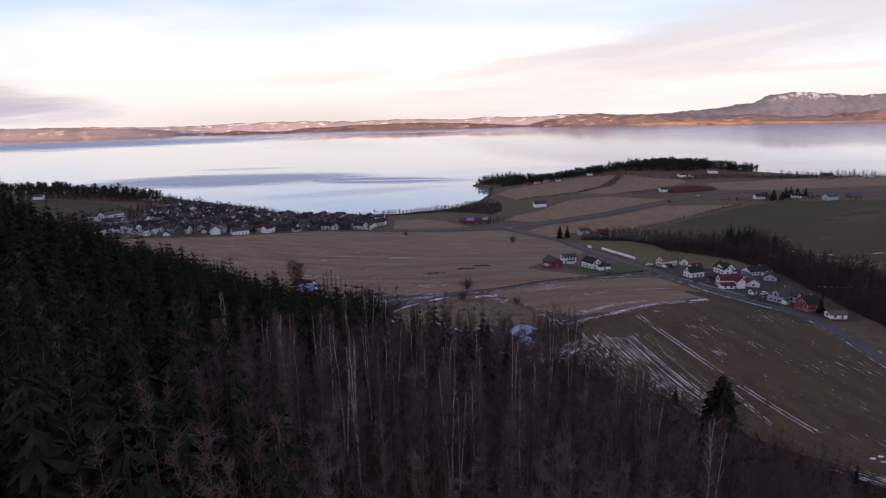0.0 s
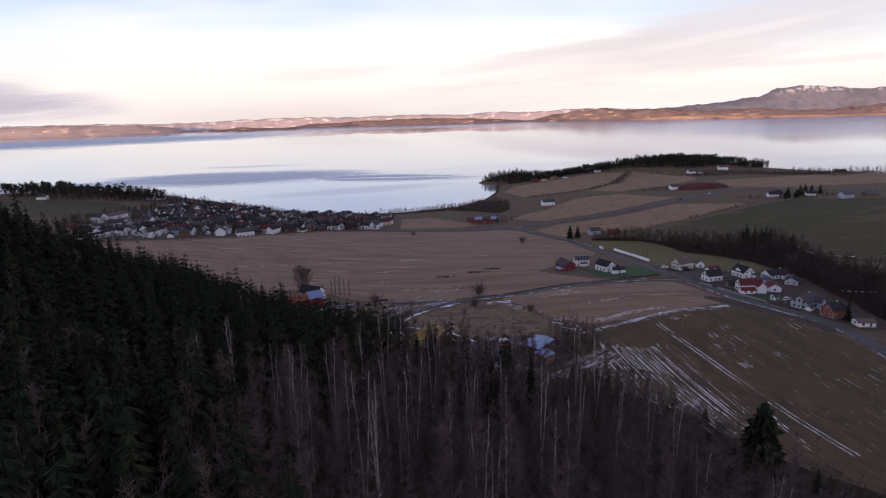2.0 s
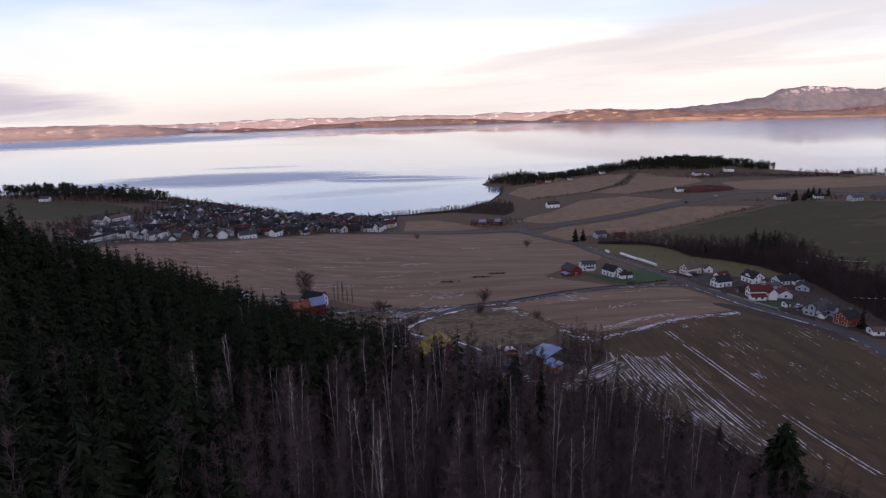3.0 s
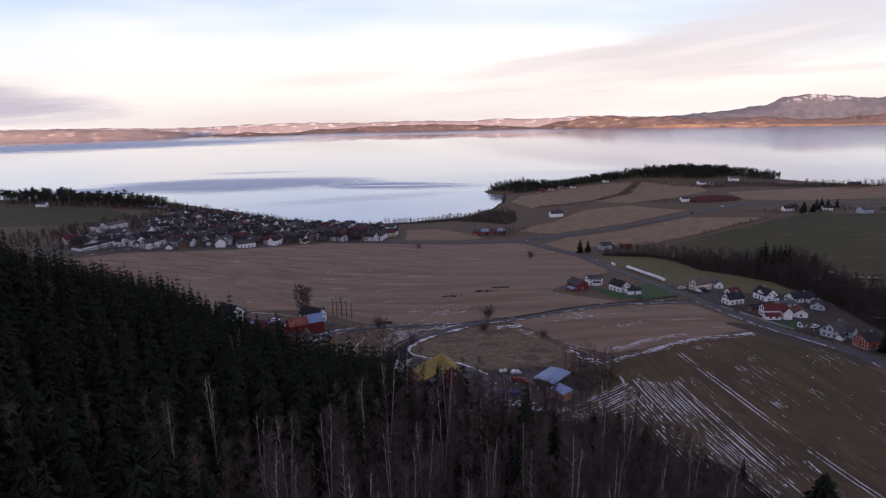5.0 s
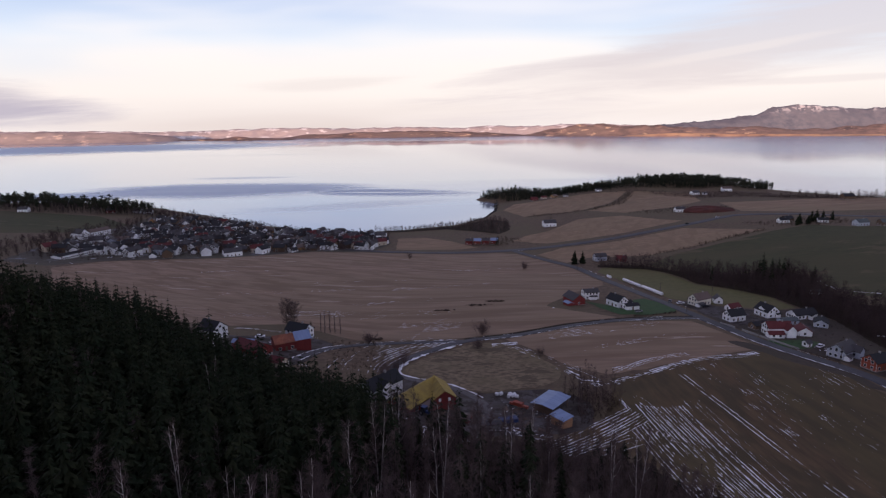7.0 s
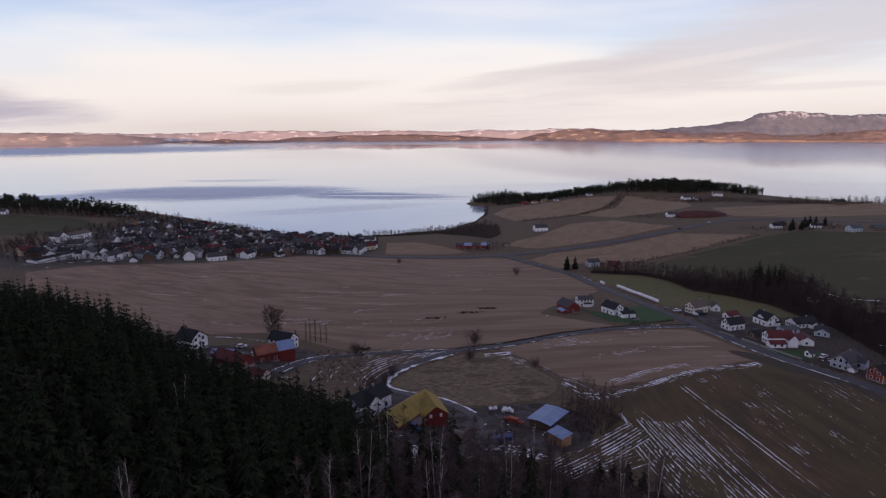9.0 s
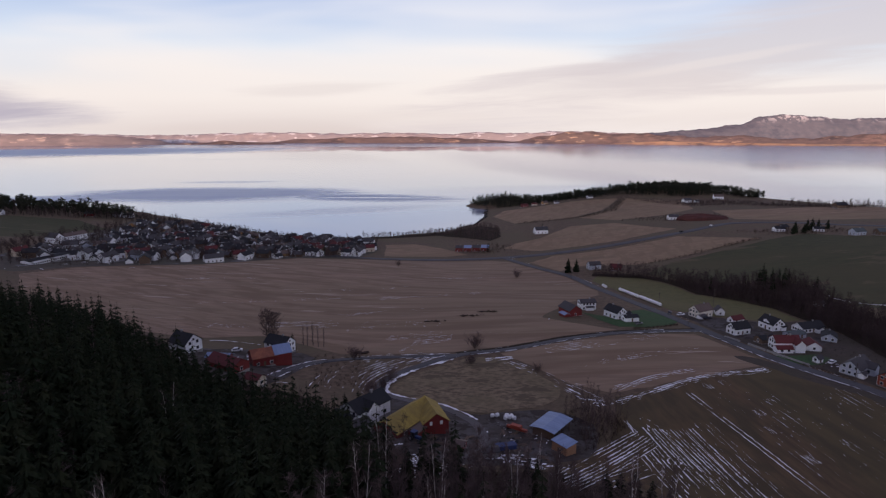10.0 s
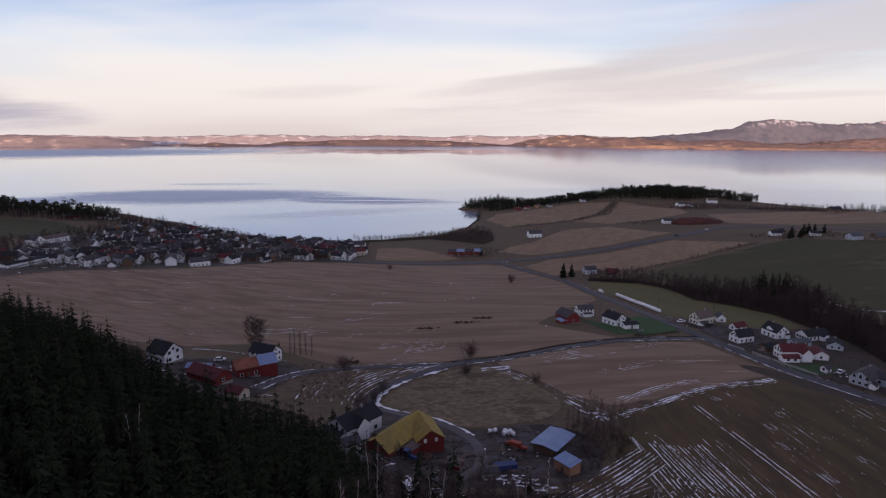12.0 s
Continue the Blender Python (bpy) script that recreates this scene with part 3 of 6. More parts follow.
far_range("backdrop_hills_left", -3600, -1560, [(-3600, 3950), (-2400, 3950), (-1900, 4060), (-1560, 4260)], [(-3600, 72), (-2480, 66), (-2270, 72), (-2000, 59), (-1700, 46), (-1600, 16), (-1560, 4)], HAZED_HILLS, "distant brown wooded hills, haze painted into their colour", 110, 7)
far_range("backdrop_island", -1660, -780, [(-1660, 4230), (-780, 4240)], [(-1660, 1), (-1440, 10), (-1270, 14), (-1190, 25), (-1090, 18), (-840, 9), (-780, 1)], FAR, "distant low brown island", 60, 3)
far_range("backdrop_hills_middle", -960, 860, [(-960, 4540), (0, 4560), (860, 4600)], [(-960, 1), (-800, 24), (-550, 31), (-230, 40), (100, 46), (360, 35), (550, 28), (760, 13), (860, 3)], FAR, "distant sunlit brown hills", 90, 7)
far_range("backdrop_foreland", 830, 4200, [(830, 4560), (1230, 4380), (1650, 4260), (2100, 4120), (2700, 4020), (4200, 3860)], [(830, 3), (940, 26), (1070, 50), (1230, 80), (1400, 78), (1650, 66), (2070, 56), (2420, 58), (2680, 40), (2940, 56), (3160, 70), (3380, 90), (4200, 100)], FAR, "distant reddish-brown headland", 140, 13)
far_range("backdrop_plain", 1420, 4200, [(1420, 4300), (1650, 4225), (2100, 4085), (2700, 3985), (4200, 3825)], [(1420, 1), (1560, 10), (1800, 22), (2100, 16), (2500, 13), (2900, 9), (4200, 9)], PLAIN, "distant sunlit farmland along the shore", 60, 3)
far_range("backdrop_mountain", 1650, 4700, [(1650, 4640), (4700, 4600)], [(1650, 50), (2070, 73), (2260, 87), (2490, 111), (2700, 143), (2840, 187), (3020, 214), (3190, 203), (3380, 195), (3580, 171), (3670, 185), (4000, 204), (4700, 190)], MOUNT, "distant mountain with a snowy top, bluish haze in its colour", 230, 15)

# ---- snow lying in rows, along lanes and in patches ----
def blob(bm, x, y, along, across, turn, lift, rnd):
    """One thin, ragged patch of snow, long in the direction turn (radians)."""
    m = 9 if along > 3 else 7
    c, s = math.cos(turn), math.sin(turn)
    ring = []
    for i in range(m):
        a = 2 * math.pi * i / m
        r = rnd.uniform(0.65, 1.2)
        u, v = along * math.cos(a) * r, across * math.sin(a) * r
        ring.append((x + u * c - v * s, y + u * s + v * c))
    zs = height([p[0] for p in ring], [p[1] for p in ring])
    rim = [bm.verts.new((p[0], p[1], z + lift - 0.03)) for p, z in zip(ring, zs)]
    mid = bm.verts.new((x, y, H(x, y) + lift + 0.06))
    for i in range(m):
        bm.faces.new((rim[i], rim[(i + 1) % m], mid))


def ragged(bm, line, wide, fill, rnd, lift, salt):
    """A ragged, broken strip of snow along a line of points: it lies where the ground holds it and thins out between."""
    rows = []
    for i, p in enumerate(line):
        d = (line[min(i + 1, len(line) - 1)] - line[max(i - 1, 0)]).normalized()
        hold = fill + 0.9 * noise.noise(Vector((p.x * 0.06, p.y * 0.06, 2.0))) + 0.85 * noise.noise(Vector((p.x * 0.25, p.y * 0.25, salt))) - 0.52 + rnd.gauss(0, 0.26)
        rows.append((p, Vector((d.y, -d.x, 0)), min(1.0, hold * 1.6)))
    points = []
    for p, side, hold in rows:
        if hold <= 0:
            points.append(None)
            continue
        w = wide * (0.12 + 1.25 * hold ** 1.5)
        points.append((p + side * w * rnd.uniform(0.25, 1.5), p - side * w * rnd.uniform(0.25, 1.5)))
    flat = [q for pair in points if pair for q in pair]
    if not flat:
        return
    zs = iter(height([q.x for q in flat], [q.y for q in flat]) + lift)
    made = [tuple(bm.verts.new((q.x, q.y, next(zs))) for q in pair) if pair else None for pair in points]
    for i, (a, b) in enumerate(zip(made, made[1:])):
        if a and b:
            bm.faces.new((a[0], b[0], b[1], a[1]))
        elif a or b:
            near, (p, _, _) = a or b, rows[i + 1 if a else i]
            tip = bm.verts.new((p.x, p.y, (near[0].co.z + near[1].co.z) / 2 - 0.02))
            bm.faces.new((near[0], tip, near[1]) if a else (near[0], near[1], tip))


def snow_rows(bm, start, end, rows, gap, fill, width, rnd, lift=0.17, piece=1.3):
    """Parallel broken lines of snow. start, end: the first row; gap: the step to the next one; fill: how unbroken they are."""
    a, b, g = Vector((*start, 0)), Vector((*end, 0)), Vector((*gap, 0))
    count = max(2, round((b - a).length / min(piece, 1.6)))
    for r in range(rows):
        shift = g * (r + rnd.gauss(0, 0.10))
        bend = rnd.gauss(0, 0.25)
        line = [a.lerp(b, i / count) + shift + g.normalized() * (bend * math.sin(3.1 * i / count) + rnd.gauss(0, 0.05)) for i in range(count + 1)]
        ragged(bm, line, width * rnd.uniform(0.6, 1.3), fill * rnd.uniform(0.75, 1.15), rnd, lift, r * 7.3 + start[0])


def snow_line(bm, points, shift, fill, width, rnd, lift=0.40, piece=1.3):
    """Broken snow banks along a lane, shift metres to its right."""
    line = resample(points, piece)
    moved = []
    for i, p in enumerate(line):
        d = (line[min(i + 1, len(line) - 1)] - line[max(i - 1, 0)]).normalized()
        moved.append(p + Vector((d.y, -d.x, 0)) * (shift + rnd.gauss(0, 0.08)))
    ragged(bm, moved, width, fill, rnd, lift, shift)


def snow_thing(name, label, build):
    bm = bmesh.new()
    build(bm, random.Random(name))
    tagged(part(name, bm, SNOW, None), label, "snow", kind="stuff")


def field_snow(bm, rnd):
    # wheel tracks along the far edge of the field
    for shift, fill, wide in ((0.0, 1.0, 0.30), (-1.1, 0.9, 0.24), (1.3, 0.75, 0.18), (2.6, 0.55, 0.14)):
        snow_line(bm, [(72.7, 250.6), (86, 256.6), (99.8, 264.3), (113.6, 270.6), (126.7, 274.2), (139, 275.9), (144.5, 278)], shift, fill, wide, rnd, 0.17, 0.9)
    snow_line(bm, [(72.7, 251), (86, 257), (100, 264.5)], 0.6, 0.85, 0.30, rnd, 0.17, 0.9)
    for shift, fill in ((0.0, 1.0), (-1.3, 0.95), (1.4, 0.7)):
        snow_line(bm, [(77, 260), (91.7, 270), (105, 275.6), (114.3, 278.4)], shift, fill, 0.13, rnd, 0.17, 0.9)
    snow_rows(bm, (76, 262), (90, 267), 3, (0.6, 1.3), 0.7, 0.2, rnd, 0.17, 0.9)
    # the pair of long wheel tracks down the field
    for shift, fill in ((-0.9, 0.98), (0.9, 1.0)):
        snow_line(bm, [(102, 256), (103.2, 240), (104.6, 222), (105.6, 204), (106.8, 182), (108.4, 160), (110, 144)], shift, fill, 0.14, rnd, 0.17, 0.9)
    snow_rows(bm, (101, 172), (98.7, 146), 2, (1.3, 0.1), 0.72, 0.14, rnd, 0.17, 0.9)
    # furrows from the corner down towards the wood
    snow_rows(bm, (66, 210), (66, 160), 6, (1.4, 1.2), 0.85, 0.14, rnd, 0.17, 0.8)
    snow_rows(bm, (74.5, 230), (76, 152), 7, (1.1, -0.3), 1.05, 0.15, rnd, 0.17, 0.8)
    snow_rows(bm, (82.5, 228), (83, 152), 7, (1.25, 0.1), 0.78, 0.13, rnd, 0.17, 0.8)
    snow_rows(bm, (92, 232), (91.5, 160), 4, (2.0, 0.1), 0.48, 0.09, rnd, 0.17, 0.8)
    snow_rows(bm, (76, 237), (78.5, 223), 3, (1.1, 0.2), 0.75, 0.34, rnd, 0.17, 0.8)
    snow_rows(bm, (111, 255), (114, 130), 22, (2.5, 0.15), 0.20, 0.09, rnd, 0.17, 0.8)
    for x, y in ((118, 239), (115, 226.5), (132, 229), (139.5, 227), (132.5, 217), (115, 208), (127, 247), (119, 264), (112, 262)):
        snow_rows(bm, (x - 1, y + 2.4), (x - 0.6, y - 2.4), 4, (0.9, 0.1), 0.62, 0.11, rnd, 0.17, 0.7)
    # headland tracks beside the yard
    snow_rows(bm, (36, 197.5), (70, 227), 9, (0.7, -1.05), 0.98, 0.16, rnd, 0.17, 0.8)
    snow_rows(bm, (70, 235), (70.3, 226), 2, (0.9, 0.0), 0.9, 0.2, rnd, 0.17, 0.8)
    snow_rows(bm, (46, 196), (66, 208), 4, (1.0, -1.7), 0.55, 0.18, rnd, 0.17, 0.8)
    snow_rows(bm, (66, 200), (76, 212), 4, (1.5, -1.2), 0.45, 0.14, rnd, 0.17, 0.8)
    snow_rows(bm, (-6, 193), (12, 206), 6, (1.2, -1.5), 0.62, 0.35, rnd)
    snow_rows(bm, (98, 122), (106, 114), 5, (1.4, 1.0), 0.6, 0.4, rnd)


def meadow_snow(bm, rnd):
    for i in range(11):
        snow_line(bm, [(14, 299), (3, 291), (-7, 279), (-12, 267), (-13, 255)], 3.0 + 1.9 * i + rnd.gauss(0, 0.2), 0.66 - 0.02 * i, 0.24, rnd, 0.17, 1.1)
    snow_rows(bm, (54, 268), (66, 246), 5, (1.3, 0.6), 0.65, 0.5, rnd)
    snow_rows(bm, (33, 296), (45, 298), 4, (0, 0.9), 0.75, 0.5, rnd)
    snow_rows(bm, (40, 293), (62, 262), 4, (1.3, 0.7), 0.45, 0.25, rnd)


def stubble_snow(bm, rnd):
    for x, y, length, rows, fill in ((-10, 328, 26, 5, 0.5), (2, 320, 18, 6, 0.55), (-60, 346, 40, 5, 0.45), (-100, 340, 60, 6, 0.40), (-40, 375, 50, 4, 0.38), (-120, 400, 80, 4, 0.36), (-70, 440, 70, 4, 0.34), (8, 352, 12, 5, 0.6), (60, 303, 60, 7, 0.36), (20, 500, 60, 4, 0.32), (-160, 470, 60, 4, 0.33), (70, 285, 60, 4, 0.36), (-20, 420, 70, 4, 0.33), (-30, 345, 40, 5, 0.42)):
        snow_rows(bm, (x, y), (x + length, y + length * 0.30), rows, (0.5, 2.1), fill, 0.17, rnd)


def lane_snow(bm, rnd):
    snow_line(bm, LANE, -2.4, 0.85, 0.24, rnd)
    snow_line(bm, LANE, 2.5, 0.28, 0.2, rnd)
    snow_line(bm, LANE[5:], -2.7, 0.95, 0.75, rnd)
    snow_line(bm, MAIN[5:10], 3.5, 0.85, 0.26, rnd)
    snow_line(bm, MAIN[9:], 3.5, 0.6, 0.22, rnd)
    snow_line(bm, MAIN, -3.6, 0.18, 0.16, rnd)
    snow_line(bm, WEST, 2.1, 0.7, 0.4, rnd)
    snow_line(bm, WEST, -2.1, 0.45, 0.3, rnd)
    snow_line(bm, YARD[:5], -2.2, 0.85, 0.45, rnd)
    snow_line(bm, [(-94, 312), (-78, 316), (-60, 312), (-46, 306)], 0, 0.75, 0.4, rnd)
    snow_line(bm, [(270, 430), (262, 405), (266, 385), (290, 372), (330, 372)], 0, 0.6, 0.8, rnd)
    snow_line(bm, [(215, 300), (230, 296), (248, 300)], 0, 0.7, 1.2, rnd)


def yard_snow(bm, rnd):
    for x, y, spread, count, big in ((28, 207, 6, 46, 0.8), (33, 203, 5, 34, 0.8), (2, 199, 5, 40, 1.1), (8, 195, 4, 22, 1.0), (-4, 212, 3, 12, 0.7), (30, 222, 8, 14, 0.4), (40, 219, 4, 8, 0.5), (-18, 235, 4, 6, 1.0), (10, 206, 5, 14, 0.5), (-44, 258, 3, 6, 1.0), (-64, 290, 7, 22, 0.8), (-74, 276, 6, 14, 0.8), (-84, 276, 4, 8, 0.8), (64, 250, 3, 10, 0.9), (78, 362, 4, 3, 0.9), (62, 372, 6, 5, 0.5), (120, 130, 5, 14, 0.9), (150, 360, 3, 6, 0.7), (178, 280, 5, 9, 0.6), (-262, 492, 20, 14, 1.2), (-215, 532, 14, 12, 1.0), (-240, 530, 30, 26, 1.4), (-180, 590, 36, 26, 1.3), (-140, 620, 36, 22, 1.3), (-230, 640, 50, 22, 1.5), (-90, 655, 26, 12, 1.2), (96, 612, 4, 6, 0.9)):
        for _ in range(count):
            if rnd.random() < 0.45:
                continue
            blob(bm, rnd.gauss(x, spread * 0.45), rnd.gauss(y, spread * 0.45), rnd.uniform(0.4, 2.2) * big, rnd.uniform(0.15, 0.8) * big, rnd.gauss(0.5, 0.5), 0.32, rnd)


snow_thing("field_snow", "broken rows of melting snow on the olive field", field_snow)
snow_thing("meadow_snow", "streaks of old snow on rough meadow", meadow_snow)
snow_thing("stubble_snow", "faint thin snow lines in brown stubble", stubble_snow)
snow_thing("lane_snow", "low banks of old snow beside the lanes", lane_snow)
snow_thing("yard_snow", "patches of trodden snow in the yards", yard_snow)


# ---- trees ----
def tube(path, radii, sides):
    """A tapered tube along a path, as points and triangles."""
    path = [Vector(p) for p in path]
    verts, tris = [], []
    for i, (p, r) in enumerate(zip(path, radii)):
        d = (path[min(i + 1, len(path) - 1)] - path[max(i - 1, 0)]).normalized()
        u = d.orthogonal().normalized()
        v = d.cross(u)
        verts += [p + r * (math.cos(2 * math.pi * k / sides) * u + math.sin(2 * math.pi * k / sides) * v) for k in range(sides)]
    for i in range(len(path) - 1):
        for k in range(sides):
            a, b = i * sides + k, i * sides + (k + 1) % sides
            tris += [(a, b, b + sides), (a, b + sides, a + sides)]
    return verts, tris


class Heap:
    """Gathers points and triangles."""

    def __init__(self):
        self.verts, self.tris = [], []

    def add(self, verts, tris):
        k = len(self.verts)
        self.verts += [tuple(v) for v in verts]
        self.tris += [tuple(i + k for i in t) for t in tris]

    def arrays(self):
        return np.array(self.verts, float), np.array(self.tris, int)


def spruce(seed, tall=20.0, broad=3.1, layers=17, fronds=9, bare=0.06):
    """Trunk and crown of a spruce: whorls of drooping, ragged boughs."""
    r = random.Random(seed)
    trunk, crown = Heap(), Heap()
    trunk.add(*tube([(0, 0, -1.5), (0, 0, tall * 0.5), (0, 0, tall * 0.97)], [0.26, 0.15, 0.02], 6))
    for i in range(layers):
        f = i / (layers - 1)
        level = tall * (bare + (0.985 - bare) * f ** 0.92)
        reach = broad * ((1 - f) ** 0.7 * 0.95 + 0.05) * r.uniform(0.85, 1.12) * (0.75 if i == 0 else 1)
        count = max(4, round(fronds * (1 - 0.5 * f)))
        spin = r.uniform(0, 6.28)
        for j in range(count):
            a = spin + 2 * math.pi * j / count + r.gauss(0, 0.16)
            L = reach * r.uniform(0.5, 1.25)
            d, s = Vector((math.cos(a), math.sin(a), 0)), Vector((-math.sin(a), math.cos(a), 0))
            z = level + r.uniform(-1.5, 1.5) * tall / layers * (1 - f)
            fall = L * r.uniform(0.28, 0.5)
            wide = max(0.16, L * 0.34)
            base, mid, tip = Vector((0, 0, z + 0.15 * L)), d * L * 0.55 + Vector((0, 0, z - fall * 0.3)), d * L + Vector((0, 0, z - fall))
            left, right = mid + s * wide - Vector((0, 0, 0.18 * L)), mid - s * wide - Vector((0, 0, 0.18 * L))
            end_l, end_r = d * L * 0.82 + s * wide * 0.75 + Vector((0, 0, z - fall * 1.05)), d * L * 0.82 - s * wide * 0.75 + Vector((0, 0, z - fall * 1.05))
            hang = mid - Vector((0, 0, 0.42 * L)) + d * 0.1 * L
            crown.add([base, left, mid, right, end_l, end_r, tip, hang], [(0, 1, 2), (0, 2, 3), (1, 4, 2), (3, 2, 5), (2, 6, 7), (0, 2, 7)])
    return trunk, crown


def branch(heap, start, way, length, thick, r, segments=3, lift=0.25, sides=3):
    """A bent limb; returns the points along it."""
    p, d, pts = Vector(start), Vector(way).normalized(), [Vector(start)]
    for _ in range(segments):
        d = (d + Vector((r.gauss(0, 0.16), r.gauss(0, 0.16), lift * r.uniform(0.4, 1.2)))).normalized()
        p = p + d * length / segments
        pts.append(p.copy())
    heap.add(*tube(pts, [thick * (1 - 0.85 * i / segments) for i in range(segments + 1)], sides))
    return pts


def bare_tree(seed, tall=17.0, stems=1, limbs=16, twigs=9, spread=0.30, clear=0.35, thick=0.13, weeping=0.0, fine=0.02, steep=1.0, pale=False):
    """Stems and a leafless crown of limbs and fine twigs."""
    r = random.Random(seed)
    trunk, crown = Heap(), Heap()
    for s in range(stems):
        a = r.uniform(0, 6.28)
        lean = Vector((math.cos(a), math.sin(a), 0)) * (0.02 if stems == 1 else r.uniform(0.03, 0.08) * (2.2 if steep < 0.9 else 1))
        top = tall * r.uniform(0.82, 1.0)
        pts = [Vector((0, 0, -1.2))]
        for i in range(1, 7):
            f = i / 6
            pts.append(lean * top * f + Vector((r.gauss(0, 0.05), r.gauss(0, 0.05), top * f)))
        trunk.add(*tube(pts, [thick, thick * 0.92, thick * 0.8, thick * 0.62, thick * 0.42, thick * 0.25, 0.02], 6))
        for i in range(max(5, limbs // stems)):
            f = clear + (0.97 - clear) * (i + r.random()) / max(5, limbs // stems)
            at = pts[min(5, int(f * 6))].lerp(pts[min(6, int(f * 6) + 1)], f * 6 % 1)
            b = r.uniform(0, 6.28)
            shape = 1.15 - f if steep > 0.9 else 0.3 + 0.75 * math.sin(math.pi * min(1.0, 0.12 + 0.85 * (f - clear) / (1 - clear)))
            reach = tall * spread * shape * r.uniform(0.6, 1.1)
            limb = branch(trunk if pale else crown, at, (math.cos(b), math.sin(b), r.uniform(0.7, 1.5) if pale else r.uniform(0.5, 1.0) * steep), reach, 0.045, r, 3, 0.25 * steep)
            for _ in range(twigs):
                k = r.uniform(0.25, 1.0) * 3
                q = limb[min(2, int(k))].lerp(limb[min(3, int(k) + 1)], k % 1)
                w = Vector((r.gauss(0, 1), r.gauss(0, 1), (r.uniform(0.0, 1.8) if steep > 0.9 else r.uniform(-0.4, 1.0)) - weeping)).normalized()
                e = q + w * r.uniform(0.5, 1.5) * tall / 17
                n_ = w.orthogonal().normalized() * fine
                m = q.lerp(e, r.uniform(0.3, 0.7))
                o = m + Vector((r.gauss(0, 0.4), r.gauss(0, 0.4), r.uniform(0.0, 0.8)))
                k_ = (o - m).orthogonal().normalized() * fine * 0.8
                crown.add([q + n_, q - n_, e, m + k_, m - k_, o], [(0, 1, 2), (3, 4, 5)])
    return trunk, crown


def bush(seed, tall=3.0, stems=10, twigs=7):
    """A leafless bush of many rising twigs."""
    r = random.Random(seed)
    heap = Heap()
    for _ in range(stems):
        a = r.uniform(0, 6.28)
        pts = branch(heap, (r.gauss(0, 0.3), r.gauss(0, 0.3), -0.3), (math.cos(a) * r.uniform(0.2, 0.9), math.sin(a) * r.uniform(0.2, 0.9), 1), tall * r.uniform(0.6, 1.1), 0.018, r, 2)
        for _ in range(twigs):
            q = pts[0].lerp(pts[-1], r.uniform(0.3, 1))
            w = Vector((r.gauss(0, 0.6), r.gauss(0, 0.6), r.uniform(0.2, 1))).normalized()
            n_ = w.orthogonal().normalized() * 0.03
            heap.add([q + n_, q - n_, q + w * tall * r.uniform(0.2, 0.45)], [(0, 1, 2)])
    return heap.arrays()


def pine(seed, tall=15.0):
    """A pine seen from afar: a bare stem under a few broad, ragged clumps of needles."""
    r = random.Random(seed)
    heap = Heap()
    heap.add(*tube([(0, 0, -1), (r.gauss(0, 0.2), r.gauss(0, 0.2), tall * 0.6), (0, 0, tall * 0.95)], [0.26, 0.2, 0.05], 4))
    for _ in range(7):
        f = r.uniform(0.5, 0.95)
        a, out = r.uniform(0, 6.28), tall * 0.15 * r.random() * (1.5 - f)
        mid = Vector((math.cos(a) * out, math.sin(a) * out, tall * f))
        size = tall * r.uniform(0.10, 0.17)
        for _ in range(16):
            p = mid + Vector((r.gauss(0, 0.55), r.gauss(0, 0.55), r.gauss(0, 0.32))) * size
            u, v = [Vector((r.gauss(0, 1), r.gauss(0, 1), r.gauss(0, 0.6))) * size * 0.42 for _ in (0, 1)]
            heap.add([p - u, p + u, p + v], [(0, 1, 2)])
    return heap


def tree_proto(name, label, heaps, materials, group):
    ob = thing(name, label, "tree", group=group)
    for piece, heap, material in zip(("trunk", "crown"), heaps, materials):
        child = new(piece, bulk(piece, *heap.arrays(), material))
        child.parent = ob
    return ob


def placed(x, y, size, spin, sink=0.0, tall=None):
    return Matrix.LocRotScale((x, y, H(x, y) - sink), Euler((0, 0, spin)), (size, size, tall or size))


def plant(protos, spots, rnd, lo=0.8, hi=1.15):
    """Sets trees at the spots: the first ones are the prototypes themselves, the rest copies."""
    for i, (x, y) in enumerate(spots):
        m = placed(x, y, rnd.uniform(lo, hi), rnd.uniform(0, 6.28), 0.2)
        if i < len(protos):
            protos[i].matrix_basis = m
        else:
            copy_thing(protos[rnd.randrange(len(protos))], m)


def wood(name, label, templates, spots, rnd, material, lo=0.8, hi=1.2):
    """Many trees in one mesh of kind stuff, for woods that nobody would count."""
    verts, tris, k = [], [], 0
    spots = np.array(spots)
    ground = height(spots[:, 0], spots[:, 1])
    for (x, y), z in zip(spots, ground):
        v, t = templates[rnd.randrange(len(templates))]
        s, a = rnd.uniform(lo, hi), rnd.uniform(0, 6.28)
        c, d = s * math.cos(a), s * math.sin(a)
        verts.append(np.stack([v[:, 0] * c - v[:, 1] * d + x, v[:, 0] * d + v[:, 1] * c + y, v[:, 2] * s * rnd.uniform(0.9, 1.12) + z - 0.2], 1))
        tris.append(t + k)
        k += len(v)
    return tagged(new(name, bulk(name, np.concatenate(verts), np.concatenate(tris), material)), label, "trees", kind="stuff")


def inside(x, y, outline):
    hit = False
    for (ax, ay), (bx, by) in zip(outline, outline[1:] + outline[:1]):
        if (ay > y) != (by > y) and x < (bx - ax) * (y - ay) / (by - ay) + ax:
            hit = not hit
    return hit


